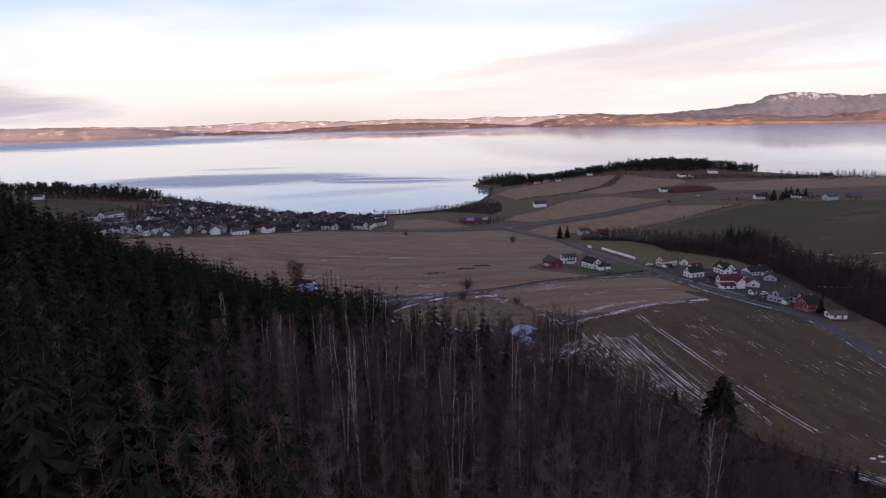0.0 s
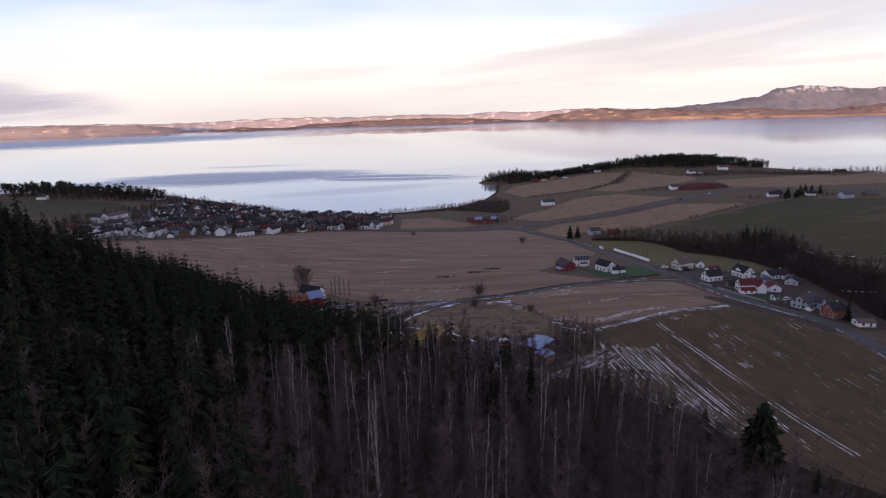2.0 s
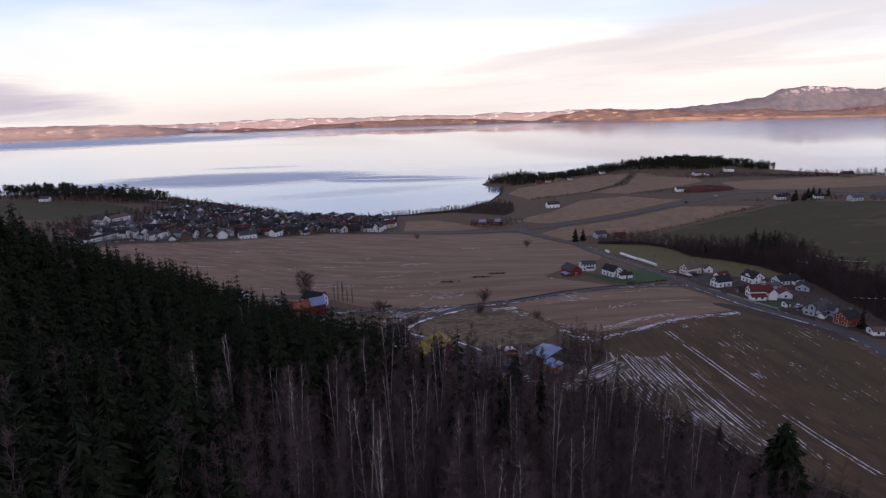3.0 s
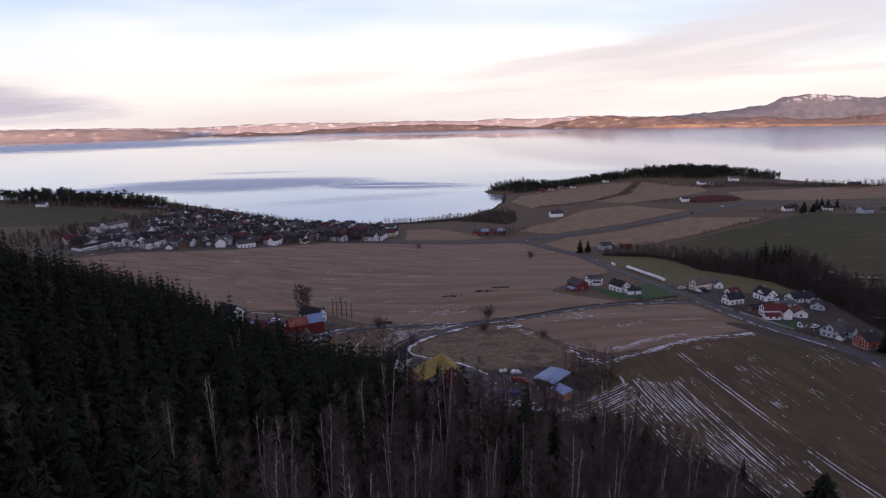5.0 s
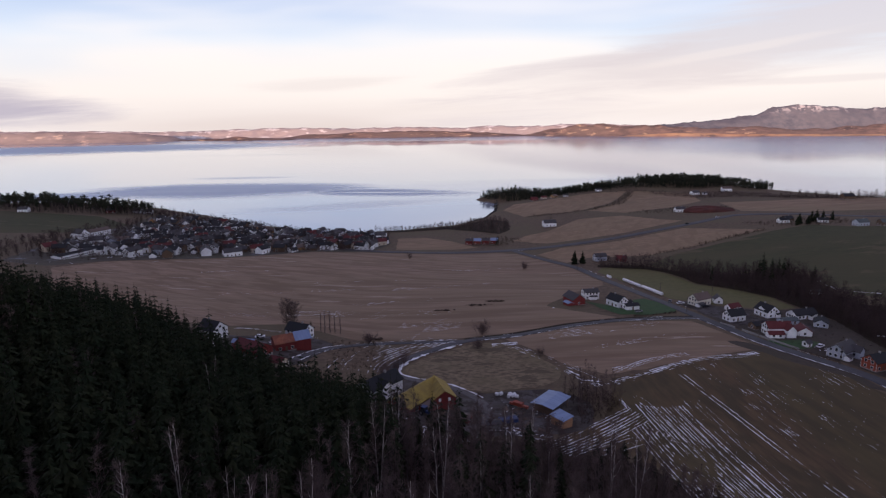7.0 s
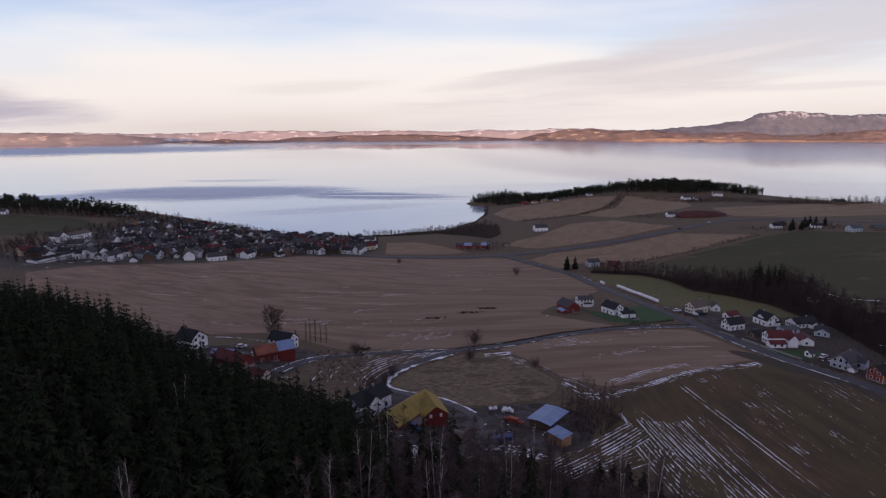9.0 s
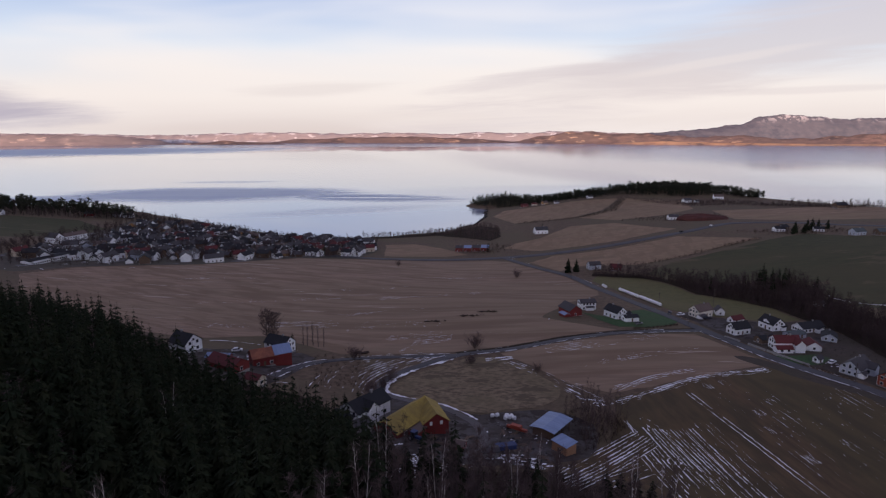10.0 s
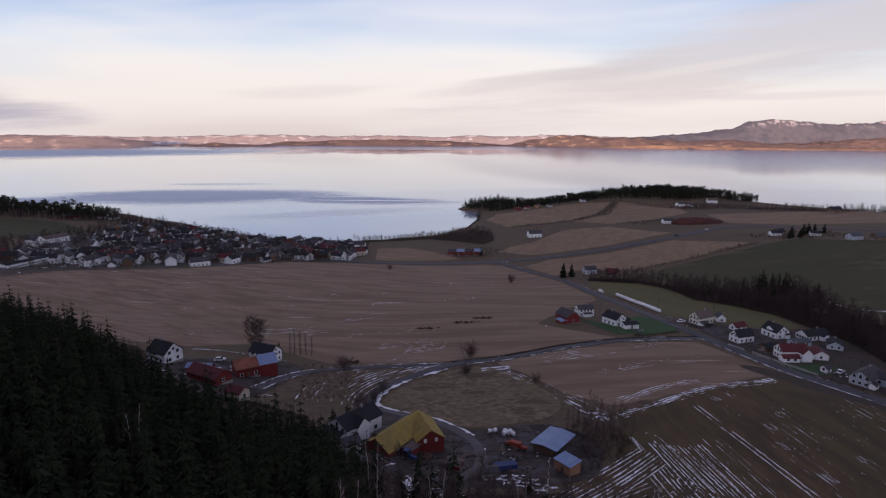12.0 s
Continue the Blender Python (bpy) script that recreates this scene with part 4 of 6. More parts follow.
def scatter(outline, gap, count, rnd, keep=lambda x, y: 1.0, taken=None):
    """Random spots inside an outline, at least gap metres apart."""
    lo = [min(p[i] for p in outline) for i in (0, 1)]
    hi = [max(p[i] for p in outline) for i in (0, 1)]
    grid, out = ({} if taken is None else taken), []
    for _ in range(count * 30):
        if len(out) >= count:
            break
        x, y = rnd.uniform(lo[0], hi[0]), rnd.uniform(lo[1], hi[1])
        if not inside(x, y, outline) or rnd.random() > keep(x, y):
            continue
        c = (int(x // gap), int(y // gap))
        if any((x - u) ** 2 + (y - v) ** 2 < gap * gap for i in (-1, 0, 1) for j in (-1, 0, 1) for u, v in grid.get((c[0] + i, c[1] + j), ())):
            continue
        grid.setdefault(c, []).append((x, y))
        out.append((x, y))
    return out


rnd = random.Random(11)
SPRUCES = [tree_proto("spruce_tree", "tall dark green spruce on the wooded slope", spruce(i, 17 + i % 3 * 1.8, 2.6 + 0.3 * (i % 4), 30, 12), (BARK, NEEDLES), "spruces of the slope") for i in range(6)]
BIRCHES = [tree_proto("birch_tree" if i in (0, 1, 4) else "alder_tree", "bare white-stemmed birch on the wooded slope" if i in (0, 1, 4) else "bare grey-stemmed alder on the wooded slope", bare_tree(20 + i, 18 + i % 3 * 2, 2 if i in (1, 4) else 1, 20, 16, 0.20, 0.36, 0.12, 0, 0.02, 1.0, i in (0, 1, 4)), (BIRCH if i in (0, 1, 4) else GREYBARK, TWIG), "birches of the slope" if i in (0, 1, 4) else "alders of the slope") for i in range(6)]
far_spruce = []
for i in range(4):
    a, b = spruce(60 + i, 19, 3.5, 13, 8)
    b.add(a.verts, a.tris)
    far_spruce.append(b.arrays())
far_bare = []
for i in range(4):
    a, b = bare_tree(80 + i, 15, 1, 14, 14, 0.24, 0.22, 0.06, 0, 0.024)
    b.add(a.verts, a.tris)
    far_bare.append(b.arrays())
garden_bare, lite_spruce, lite_pine, soft_bare = [], [], [], []
for i in range(4):
    a, b = bare_tree(180 + i, 14, 2, 26, 24, 0.34, 0.12, 0.10, 0, 0.05, 0.65)
    b.add(a.verts, a.tris)
    garden_bare.append(b.arrays())
    a, b = spruce(160 + i, 17 + i, 4.4, 8, 7)
    lite_spruce.append(b.arrays())
    lite_pine.append(pine(170 + i, 15 + i).arrays())
    a, b = bare_tree(190 + i, 13, 3, 30, 22, 0.26, 0.10, 0.07, 0, 0.03, 0.8)
    b.add(a.verts, a.tris)
    soft_bare.append(b.arrays())

FOREST = [(-170, 60), (-60, 30), (58, 40), (76, 92), (70, 104), (62, 112), (58, 134), (52, 146), (46, 156), (33, 162), (20, 169), (7, 172), (-9, 164), (-16, 184), (-27, 195), (-38, 197), (-50, 207), (-63, 223), (-90, 254), (-121, 285), (-150, 312), (-185, 300)]
FRINGE = [(76, 92), (112, 100), (97, 126), (84, 141), (76, 166), (60, 184), (40, 198), (25, 195), (-2, 191), (-14, 206), (-23, 224), (-31, 240), (-46, 246), (-71, 255), (-91, 276), (-108, 304), (-121, 285), (-90, 254), (-63, 223), (-50, 207), (-38, 197), (-27, 195), (-16, 184), (-9, 164), (7, 172), (20, 169), (33, 162), (46, 156), (52, 146), (58, 134), (62, 112)]


def spruce_share(x, y):
    """Spruce rules the upper and western slope, birch the lower and nearer one."""
    f = smooth((-(x + 6) + 0.40 * (y - 112)) / 26) * smooth((y - 78 - 0.25 * (x + 60)) / 34)
    f = max(f, 0.95 * smooth((-x - 2 - 0.2 * (y - 40)) / 22))
    edge = 0.55 if noise.noise(Vector((x * 0.03, y * 0.03, 5))) > 0.22 else 0.0
    return float(min(0.96, max(f, edge * smooth((y - 118) / 20))))


taken = {}
near = [(-130, 95), (-70, 62), (60, 62), (74, 92), (60, 114), (56, 134), (46, 155), (33, 161), (7, 171), (-9, 164), (-16, 184), (-38, 197), (-63, 223), (-90, 250), (-170, 200)]
spots = [(-4, 131), (3, 150), (22, 152)] + scatter(near, 4.8, 275, rnd, lambda x, y: spruce_share(x, y), taken)
plant(SPRUCES, spots, rnd, 0.72, 1.04)
stand = [(-36, 105), (-20.5, 97), (-15.5, 111), (-7.5, 83), (2.5, 129), (9, 77), (37.5, 115), (50, 131), (-10, 160), (-46, 165), (-12, 127), (-5, 151), (-8, 138), (-35, 118), (10, 133), (28, 160), (16, 120), (-1, 108), (24, 98), (48, 112)]
spots = stand + scatter(near, 4.0, 260, rnd, lambda x, y: (1 - spruce_share(x, y)) ** 2.2 * (1.0 if y < 150 else 0.6) * (0.0 if (x - 66) ** 2 + (y - 114) ** 2 < 110 else 1.0), taken)
white = stand + [p for p in spots[len(stand):] if p[0] > -42][:28]
plant([BIRCHES[i] for i in (0, 1, 4)], white, rnd, 0.9, 1.15)
plant([BIRCHES[i] for i in (2, 3, 5)], [p for p in spots if p not in white], rnd, 0.8, 1.1)
plant([tree_proto("spruce_tree", "broad dark spruce standing alone at the forest edge", spruce(99, 21, 7.4, 34, 20, 0.03), (BARK, NEEDLES), "spruces of the slope")], [(70.5, 121.5)], rnd, 0.98, 1.0)
spots = scatter(FOREST, 3.9, 1500, rnd, lambda x, y: spruce_share(x, y) ** 1.2, taken)
spots += scatter([(-60, 215), (-38, 199), (-26, 196), (-15, 185), (-8, 165), (-5, 140), (-40, 135), (-80, 190)], 3.0, 260, rnd, lambda x, y: 1.0, taken)
wood("spruce_wood", "dense dark spruce wood covering the slope", far_spruce, spots, rnd, NEEDLES, 0.8, 1.15)
spots = scatter(FOREST, 3.0, 1300, rnd, lambda x, y: (1 - spruce_share(x, y)) ** 1.2, taken)
wood("bare_wood", "dense leafless birch and alder wood on the slope", far_bare, spots, rnd, TWIG, 0.75, 1.28)
wood("forest_fringe", "low leafless trees along the forest edge", far_bare, scatter(FRINGE, 3.2, 380, rnd), rnd, TWIG, 0.3, 0.62)
plant([tree_proto("young_spruce", "young dark spruce at the forest edge", spruce(i, 9, 2.0, 12, 8, 0.02), (BARK, NEEDLES), "young spruces of the forest edge") for i in (91, 92)], scatter(FRINGE, 7, 45, rnd), rnd, 0.5, 1.0)


bushes = [bush(i) for i in range(4)]
spots = scatter([(-120, 50), (90, 45), (112, 100), (86, 141), (62, 186), (25, 198), (-12, 206), (-45, 200)], 2.0, 2600, rnd, lambda x, y: 1 - 0.7 * spruce_share(x, y))
wood("undergrowth", "leafless brown undergrowth between the trunks", bushes, spots, rnd, BRUSH, 0.6, 1.6)

wood("hamlet_shrubs", "dark leafless garden shrubs between the houses", bushes, scatter([(152, 345), (158, 304), (172, 270), (196, 250), (212, 300), (214, 348), (190, 352)], 2.2, 170, rnd), rnd, BRUSH, 0.25, 0.6)
wood("garden_hedge", "low dark clipped hedge beside the road", bushes, [(p.x + rnd.gauss(0, 0.3), p.y + rnd.gauss(0, 0.3)) for p in resample([(163, 281), (166, 276), (169, 270), (172, 266)], 0.7)] + [(p.x + rnd.gauss(0, 0.4), p.y + rnd.gauss(0, 0.4)) for p in resample([(113, 338), (124, 340), (138, 345)], 0.5)], rnd, BRUSH, 0.35, 0.55)

# hedgerow woods, shore strips and field copses
STREAM = [(147, 513), (150, 522), (165, 516), (182, 506), (196, 478), (210, 460), (232, 452), (262, 445), (264, 420), (256, 395), (250, 366), (262, 330), (262, 300), (234, 270), (224, 225), (206, 190), (198, 205), (200, 250), (206, 290), (214, 330), (214, 355), (213, 384), (204, 408), (191, 430), (190, 466), (180, 492)]
wood("stream_wood", "dark leafless trees along the stream", soft_bare, scatter(STREAM, 2.5, 900, rnd, lambda x, y: 1.0 if noise.noise(Vector((x * 0.05, y * 0.05, 9))) > -0.18 else 0.25), rnd, THICKET, 0.35, 0.92)
wood("stream_brush", "dark brush along the stream", bushes, scatter(STREAM, 1.8, 1800, rnd), rnd, THICKET, 0.5, 1.15)
plant([tree_proto("spruce_tree", "dark spruce among leafless trees by the stream", spruce(i, 19, 3.4), (BARK, NEEDLES), "spruces by the stream") for i in (31, 32)], [(239, 437), (244, 435), (247, 432), (247, 426), (242, 430), (236, 436), (228, 440), (251, 428), (233, 425), (205, 440), (254, 405), (228, 408), (184, 252)], rnd, 0.7, 1.0)
plant([tree_proto("spruce_tree", "dark spruce beside the plateau farm", spruce(i, 13, 3.6, 16, 10), (BARK, NEEDLES), "spruces of the plateau farm") for i in (35, 36)], [(372, 606), (379, 603), (384, 610), (366, 600), (391, 616), (376, 612), (412, 630), (416, 622), (400, 622)], rnd, 0.7, 1.05)
plant([tree_proto("garden_conifer", "dark round-topped conifer beside the road", spruce(i, 12, 3.4, 16, 12, 0.02), (BARK, NEEDLES), "conifers beside the road") for i in (41, 42)], [(133, 533), (140, 534)], rnd, 0.95, 1.1)
big_tree = [tree_proto("bare_tree", "large leafless tree behind the western farm", bare_tree(i, 14, 3, 60, 64, 0.38, 0.14, 0.15, 0, 0.020, 0.6), (GREYBARK, TWIG), "trees of the western farm") for i in (51, 52)]
plant(big_tree, [(-61, 328), (-64, 326)], rnd, 0.95, 1.15)
plant([tree_proto("poplar", "slim leafless poplar in a row by the lane", bare_tree(i, 12, 1, 34, 9, 0.06, 0.10, 0.15, 0, 0.022), (GREYBARK, TWIG), "row of poplars") for i in (55, 56)], [(-46.5, 318), (-44.5, 317), (-42, 317), (-39.5, 316), (-37, 315)], rnd, 0.8, 1.05)
plant([tree_proto("small_spruce", "small dark spruce beside farm buildings and field edge", spruce(58, 8, 2.4, 12, 9, 0.02), (BARK, NEEDLES), "small spruces of the farms")], [(-50, 312), (-20, 233), (-16, 236), (30, 196), (-1, 190), (55, 187), (58, 184), (52, 189), (60, 179), (48, 188)], rnd, 0.8, 1.1)
shrub = []
for i in (61, 62):
    ob = thing("bare_bush", "round leafless bush in the open field", "bush", group="bushes in the fields")
    child = new("twig_crown", bulk("twig_crown", *bush(i, 3.6, 34, 14), TWIG))
    child.parent = ob
    shrub.append(ob)
plant(shrub, [(26, 292), (52, 282), (88, 517), (-6, 575), (30, 314), (-22, 300), (-6, 270), (-9, 262), (-13, 252)], rnd, 1.1, 1.5)
COPSE = [(51.5, 240.6), (60.8, 246.8), (69.7, 240), (68.8, 228.6), (58, 218), (50, 212), (53, 225)]
wood("shed_copse", "leafless alders round the open shed", far_bare, scatter(COPSE, 2.0, 80, rnd), rnd, TWIG, 0.45, 0.8)
wood("shed_brush", "dense brown brush behind the open shed", bushes, scatter(COPSE, 1.2, 110, rnd), rnd, BRUSH, 0.4, 1.0)
wood("farm_brush", "leafless brush round the farmyards", bushes, scatter([(-40, 300), (-20, 300), (-10, 272), (-14, 262), (-30, 258), (-46, 250), (-90, 280), (-104, 306), (-110, 300), (-70, 254), (-24, 232), (-14, 205), (0, 190), (-30, 225)], 2.2, 150, rnd), rnd, BRUSH, 0.35, 0.8)
wood("shore_wood", "dark strip of leafless trees along the shore", garden_bare, scatter([(-60, 838), (0, 832), (60, 838), (100, 860), (120, 820), (112, 745), (96, 720), (70, 760), (39, 800), (-33, 806)], 4.5, 420, rnd), rnd, TWIG, 0.3, 0.6)
wood("hedge_wood", "leafless hedgerows between the headland fields", bushes, scatter([(150, 845), (223, 838), (276, 880), (335, 985), (345, 980), (290, 872), (230, 828), (150, 832)], 2.5, 300, rnd) + scatter([(262, 775), (330, 790), (385, 770), (375, 735), (300, 745)], 4, 160, rnd) + scatter([(330, 640), (352, 622), (420, 640), (430, 600), (380, 590), (345, 605)], 3.5, 140, rnd) + scatter([(198, 541), (247, 557), (330, 592), (332, 588), (247, 552), (198, 537)], 2, 150, rnd) + scatter([(60, 645), (90, 640), (112, 660), (100, 690), (70, 690)], 3, 90, rnd), rnd, BRUSH, 0.45, 1.3)
HEAD = [(150, 1086), (128, 1098), (116, 1118), (124, 1142), (160, 1156), (200, 1156), (330, 1130), (520, 1110), (575, 1040), (560, 965), (530, 950), (505, 985), (440, 972), (395, 985), (330, 1012), (262, 1040), (205, 1060), (165, 1070)]
wood("headland_wood", "dark pine and spruce wood on the headland", lite_spruce, scatter(HEAD, 3.6, 1500, rnd, lambda x, y: 1.0 if x < 230 else 0.35), rnd, PINE, 0.3, 0.85)
wood("headland_pines", "dark flat-topped pines on the headland", lite_pine, scatter(HEAD, 4.2, 700, rnd, lambda x, y: 0.04 if x < 210 else (0.22 if x < 380 else 1.0)), rnd, PINE, 0.5, 0.85)
wood("hilltop_wood", "dark trees on the hill above the village", lite_pine, scatter([(-560, 800), (-440, 800), (-380, 830), (-340, 862), (-380, 910), (-560, 930)], 5.0, 300, rnd), rnd, PINE, 0.4, 1.05)
wood("hill_trees", "leafless trees on the hill above the village", garden_bare, scatter([(-560, 790), (-440, 790), (-340, 850), (-300, 850), (-300, 880), (-380, 920), (-560, 930)], 5, 300, rnd), rnd, THICKET, 0.4, 0.9)
wood("skyline_scrub", "soft rounded scrub along the plateau skyline", bushes, scatter([(470, 872), (520, 830), (560, 806), (690, 788), (690, 806), (560, 826), (500, 870)], 2.0, 380, rnd), rnd, THICKET, 0.7, 1.9)
wood("slope_scrub", "leafless scrub between the headland wood and fields", bushes, scatter([(270, 1005), (340, 992), (400, 945), (470, 940), (520, 900), (470, 870), (400, 880), (345, 985), (300, 1000)], 3.0, 420, rnd), rnd, THICKET, 0.6, 1.6)
wood("village_trees", "leafless garden trees between the houses", garden_bare, scatter([(-350, 490), (-240, 500), (-130, 590), (-45, 625), (-30, 760), (-210, 850), (-330, 880)], 4.4, 1500, rnd), rnd, THICKET, 0.3, 0.74)
wood("skyline_trees", "leafless trees along the skyline", garden_bare, scatter([(-300, 840), (-200, 820), (-200, 850), (-330, 885), (-400, 900), (-400, 840)], 6, 90, rnd) + scatter([(500, 850), (550, 812), (600, 800), (680, 790), (680, 812), (600, 826), (540, 850)], 6, 90, rnd), rnd, THICKET, 0.45, 0.8)
plant([tree_proto("village_spruce", "dark spruce among the village houses", spruce(i, 13, 2.6, 12, 8), (BARK, NEEDLES), "spruces of the village") for i in (71, 72)], [(-112, 640), (-104, 642), (-98, 648), (-108, 650), (-90, 650), (-78, 646), (-70, 650), (-62, 644), (-86, 640), (-48, 690), (-44, 694), (-252, 570), (-240, 560), (-200, 610), (-194, 616), (-150, 640), (-142, 634), (-160, 690), (-222, 660), (-230, 668), (-260, 640), (-280, 720), (-190, 720), (-120, 700), (-116, 694), (-210, 760), (-240, 720), (-180, 585), (83, 650), (86, 662), (162, 752), (-300, 690)], rnd, 0.75, 1.1)


# ---- buildings ----
def box(bm, x0, x1, y0, y1, z0, z1):
    v = [bm.verts.new((x, y, z)) for z in (z0, z1) for x, y in ((x0, y0), (x1, y0), (x1, y1), (x0, y1))]
    for f in ((3, 2, 1, 0), (4, 5, 6, 7), (0, 1, 5, 4), (1, 2, 6, 5), (2, 3, 7, 6), (3, 0, 4, 7)):
        bm.faces.new([v[i] for i in f])


def boxed(name, dims, material, parent, label=""):
    bm = bmesh.new()
    box(bm, *dims)
    return part(name, bm, material, parent, label)


def gable_body(length, width, wall, rise, x=0.0, y=0.0, sink=2.0):
    """A house body with gables at its two ends, the ridge along x."""
    bm = bmesh.new()
    ring = [(-width / 2, -sink), (width / 2, -sink), (width / 2, wall), (0, wall + rise), (-width / 2, wall)]
    ends = [[bm.verts.new((x + s * length / 2, y + a, b)) for a, b in ring] for s in (-1, 1)]
    bm.faces.new(ends[0][::-1])
    bm.faces.new(ends[1])
    for i in range(5):
        j = (i + 1) % 5
        bm.faces.new((ends[0][i], ends[0][j], ends[1][j], ends[1][i]))
    return bm


def roof_slope(length, width, wall, rise, side, over=0.45, thick=0.2, x=0.0, y=0.0):
    """One slope of a gable roof, a slab with eaves."""
    bm = bmesh.new()
    w = width / 2
    slope = rise / w
    out, low = w + over, wall - slope * over
    prof = [(0, wall + rise), (side * out, low), (side * out, low + thick), (0, wall + rise + thick)]
    ends = [[bm.verts.new((x + s * (length / 2 + over), y + a, b + 0.02)) for a, b in prof] for s in (-1, 1)]
    bm.faces.new(ends[0])
    bm.faces.new(ends[1][::-1])
    for i in range(4):
        j = (i + 1) % 4
        bm.faces.new((ends[0][j], ends[0][i], ends[1][i], ends[1][j]))
    bmesh.ops.recalc_face_normals(bm, faces=bm.faces[:])
    return bm


def window_at(parent, side, along, z, half_l, half_w, wide=1.1, tall=1.2):
    """A framed window on one wall: side 'f'ront -y, 'b'ack +y, 'l'eft -x, 'r'ight +x."""
    a, b, c, d = along - wide / 2, along + wide / 2, z - tall / 2, z + tall / 2
    for name, grow, depth, material in (("window", 0.14, 0.05, TRIM), ("pane", 0.0, 0.08, GLASS)):
        a0, b0, c0, d0 = a - grow, b + grow, c - grow, d + grow
        dims = {"f": (a0, b0, -half_w - depth, -half_w + 0.1, c0, d0), "b": (a0, b0, half_w - 0.1, half_w + depth, c0, d0), "l": (-half_l - depth, -half_l + 0.1, a0, b0, c0, d0), "r": (half_l - 0.1, half_l + depth, a0, b0, c0, d0)}[side]
        parent = boxed(name, dims, material, parent)


def house(name, label, at, turn, length, width, wall, rise, walls, roof, windows=2, storeys=2, chimney=True, door="f", group="", category="house", roof_second=None, sides="flrb", trim=True, size=0.88):
    """A gabled wooden house: walls, two roof slopes, framed windows, door, chimney and plinth."""
    x, y = at
    ob = thing(name, label, category, (x, y, H(x, y) + 0.3), turn, group)
    ob.scale = (size, size, size)
    part("wall", gable_body(length, width, wall, rise), walls, ob)
    part("roof", roof_slope(length, width, wall, rise, -1), roof, ob)
    part("roof", roof_slope(length, width, wall, rise, 1), roof_second or roof, ob)
    boxed("plinth", (-length / 2 - 0.05, length / 2 + 0.05, -width / 2 - 0.05, width / 2 + 0.05, -2.2, 0.35), CONCRETE, ob, "grey concrete plinth")
    hl, hw = length / 2, width / 2
    levels = [1.6] if storeys == 1 else [1.5, 4.1]
    for z in levels:
        if z > wall + rise * 0.5:
            continue
        for side in sides:
            span, count = (length, windows) if side in "fb" else (width, max(1, windows - 1))
            if side in "fb" and z + 0.6 > wall:
                continue
            if span < 4:
                count = 1
            for i in range(count):
                u = span * ((i + 0.5) / count - 0.5) * 0.86
                if not (side == door and z < 2 and i == count // 2):
                    window_at(ob, side, u, z, hl, hw)
    if rise > 2.4 and storeys > 1:
        for side in "lr":
            if side in sides:
                window_at(ob, side, 0, wall + rise * 0.35, hl, hw, 0.9, 0.9)
    if door in "fb" and windows:
        s = -1 if door == "f" else 1
        u = length * ((windows // 2 + 0.5) / windows - 0.5) * 0.86
        boxed("door", (u - 0.5, u + 0.5, *sorted((s * (hw - 0.1), s * (hw + 0.06))), 0.3, 2.4), BROWN, ob, "brown wooden door")
    if chimney:
        c = length * 0.18
        boxed("chimney", (c - 0.35, c + 0.35, -0.35, 0.35, wall + rise * 0.6, wall + rise + 0.9), CONCRETE, ob)
    if trim:
        for sx in (-1, 1):
            for sy in (-1, 1):
                boxed("corner_board", tuple(sorted((sx * (hl - 0.12), sx * (hl + 0.03)))) + tuple(sorted((sy * (hw - 0.12), sy * (hw + 0.03)))) + (0.3, wall - 0.05), TRIM, ob)
    return ob


def wing(ob, at, turn, length, width, wall, rise, walls, roof, name="wing", windows=0):
    """A wing or porch that belongs to a house, at a place relative to it."""
    bm = gable_body(length, width, wall, rise)
    w = part(name, bm, walls, ob)
    w.matrix_basis = pose(at[0], at[1], 0, 0, 0, turn)
    part("roof", roof_slope(length, width, wall, rise, -1, 0.35), roof, w)
    part("roof", roof_slope(length, width, wall, rise, 1, 0.35), roof, w)
    for i in range(windows):
        u = length * ((i + 0.5) / windows - 0.5) * 0.85
        boxed("window", (u - 0.6, u + 0.6, -width / 2 - 0.06, -width / 2 + 0.1, 1.0, 2.2), GLASS, w)
        boxed("window", (u - 0.6, u + 0.6, width / 2 - 0.1, width / 2 + 0.06, 1.0, 2.2), GLASS, w)
    return w


HAMLET = "houses along the road"
b = house("barn", "dark red wooden barn with a grey roof", (90, 372), 108, 12, 9, 4.0, 3.0, RED, GREYROOF, 1, 1, False, group="red barns", category="barn", sides="l", trim=False)
wing(b, (-3, 6), 0, 6, 4, 2.0, 0.6, RED, METAL, "lean_to")
b = house("house", "small white two-storey house with a grey roof", (103.5, 386), 5, 10, 7, 5.0, 1.6, WHITE, GREYROOF, 4, 2, group=HAMLET, door="f")
wing(b, (0.5, -4.2), 0, 5, 1.8, 2.4, 0.5, WHITE, GREYROOF, "porch")
b = house("house", "white house with a dark tiled roof beside a lawn", (112.5, 364), 117, 11, 8.2, 4.2, 3.0, WHITE, SLATE, 3, 2, group=HAMLET, door="b")
wing(b, (-4.5, -5.2), 90, 4, 4, 2.8, 1.0, WHITE, SLATE, "porch")
house("garage", "white garage with a low dark roof", (117, 354.5), 8, 8.5, 6, 2.8, 1.0, WHITE, SLATE, 1, 1, False, group="garages", category="garage")
b = house("house", "large pale yellow house with a brown-grey roof", (161, 366), 24, 12.5, 7.5, 4.5, 3.2, PALE, BROWNROOF, 4, 2, group=HAMLET)
wing(b, (-5, -5.0), 0, 5, 3.5, 2.4, 0.6, WHITE, GREYROOF, "porch", 1)
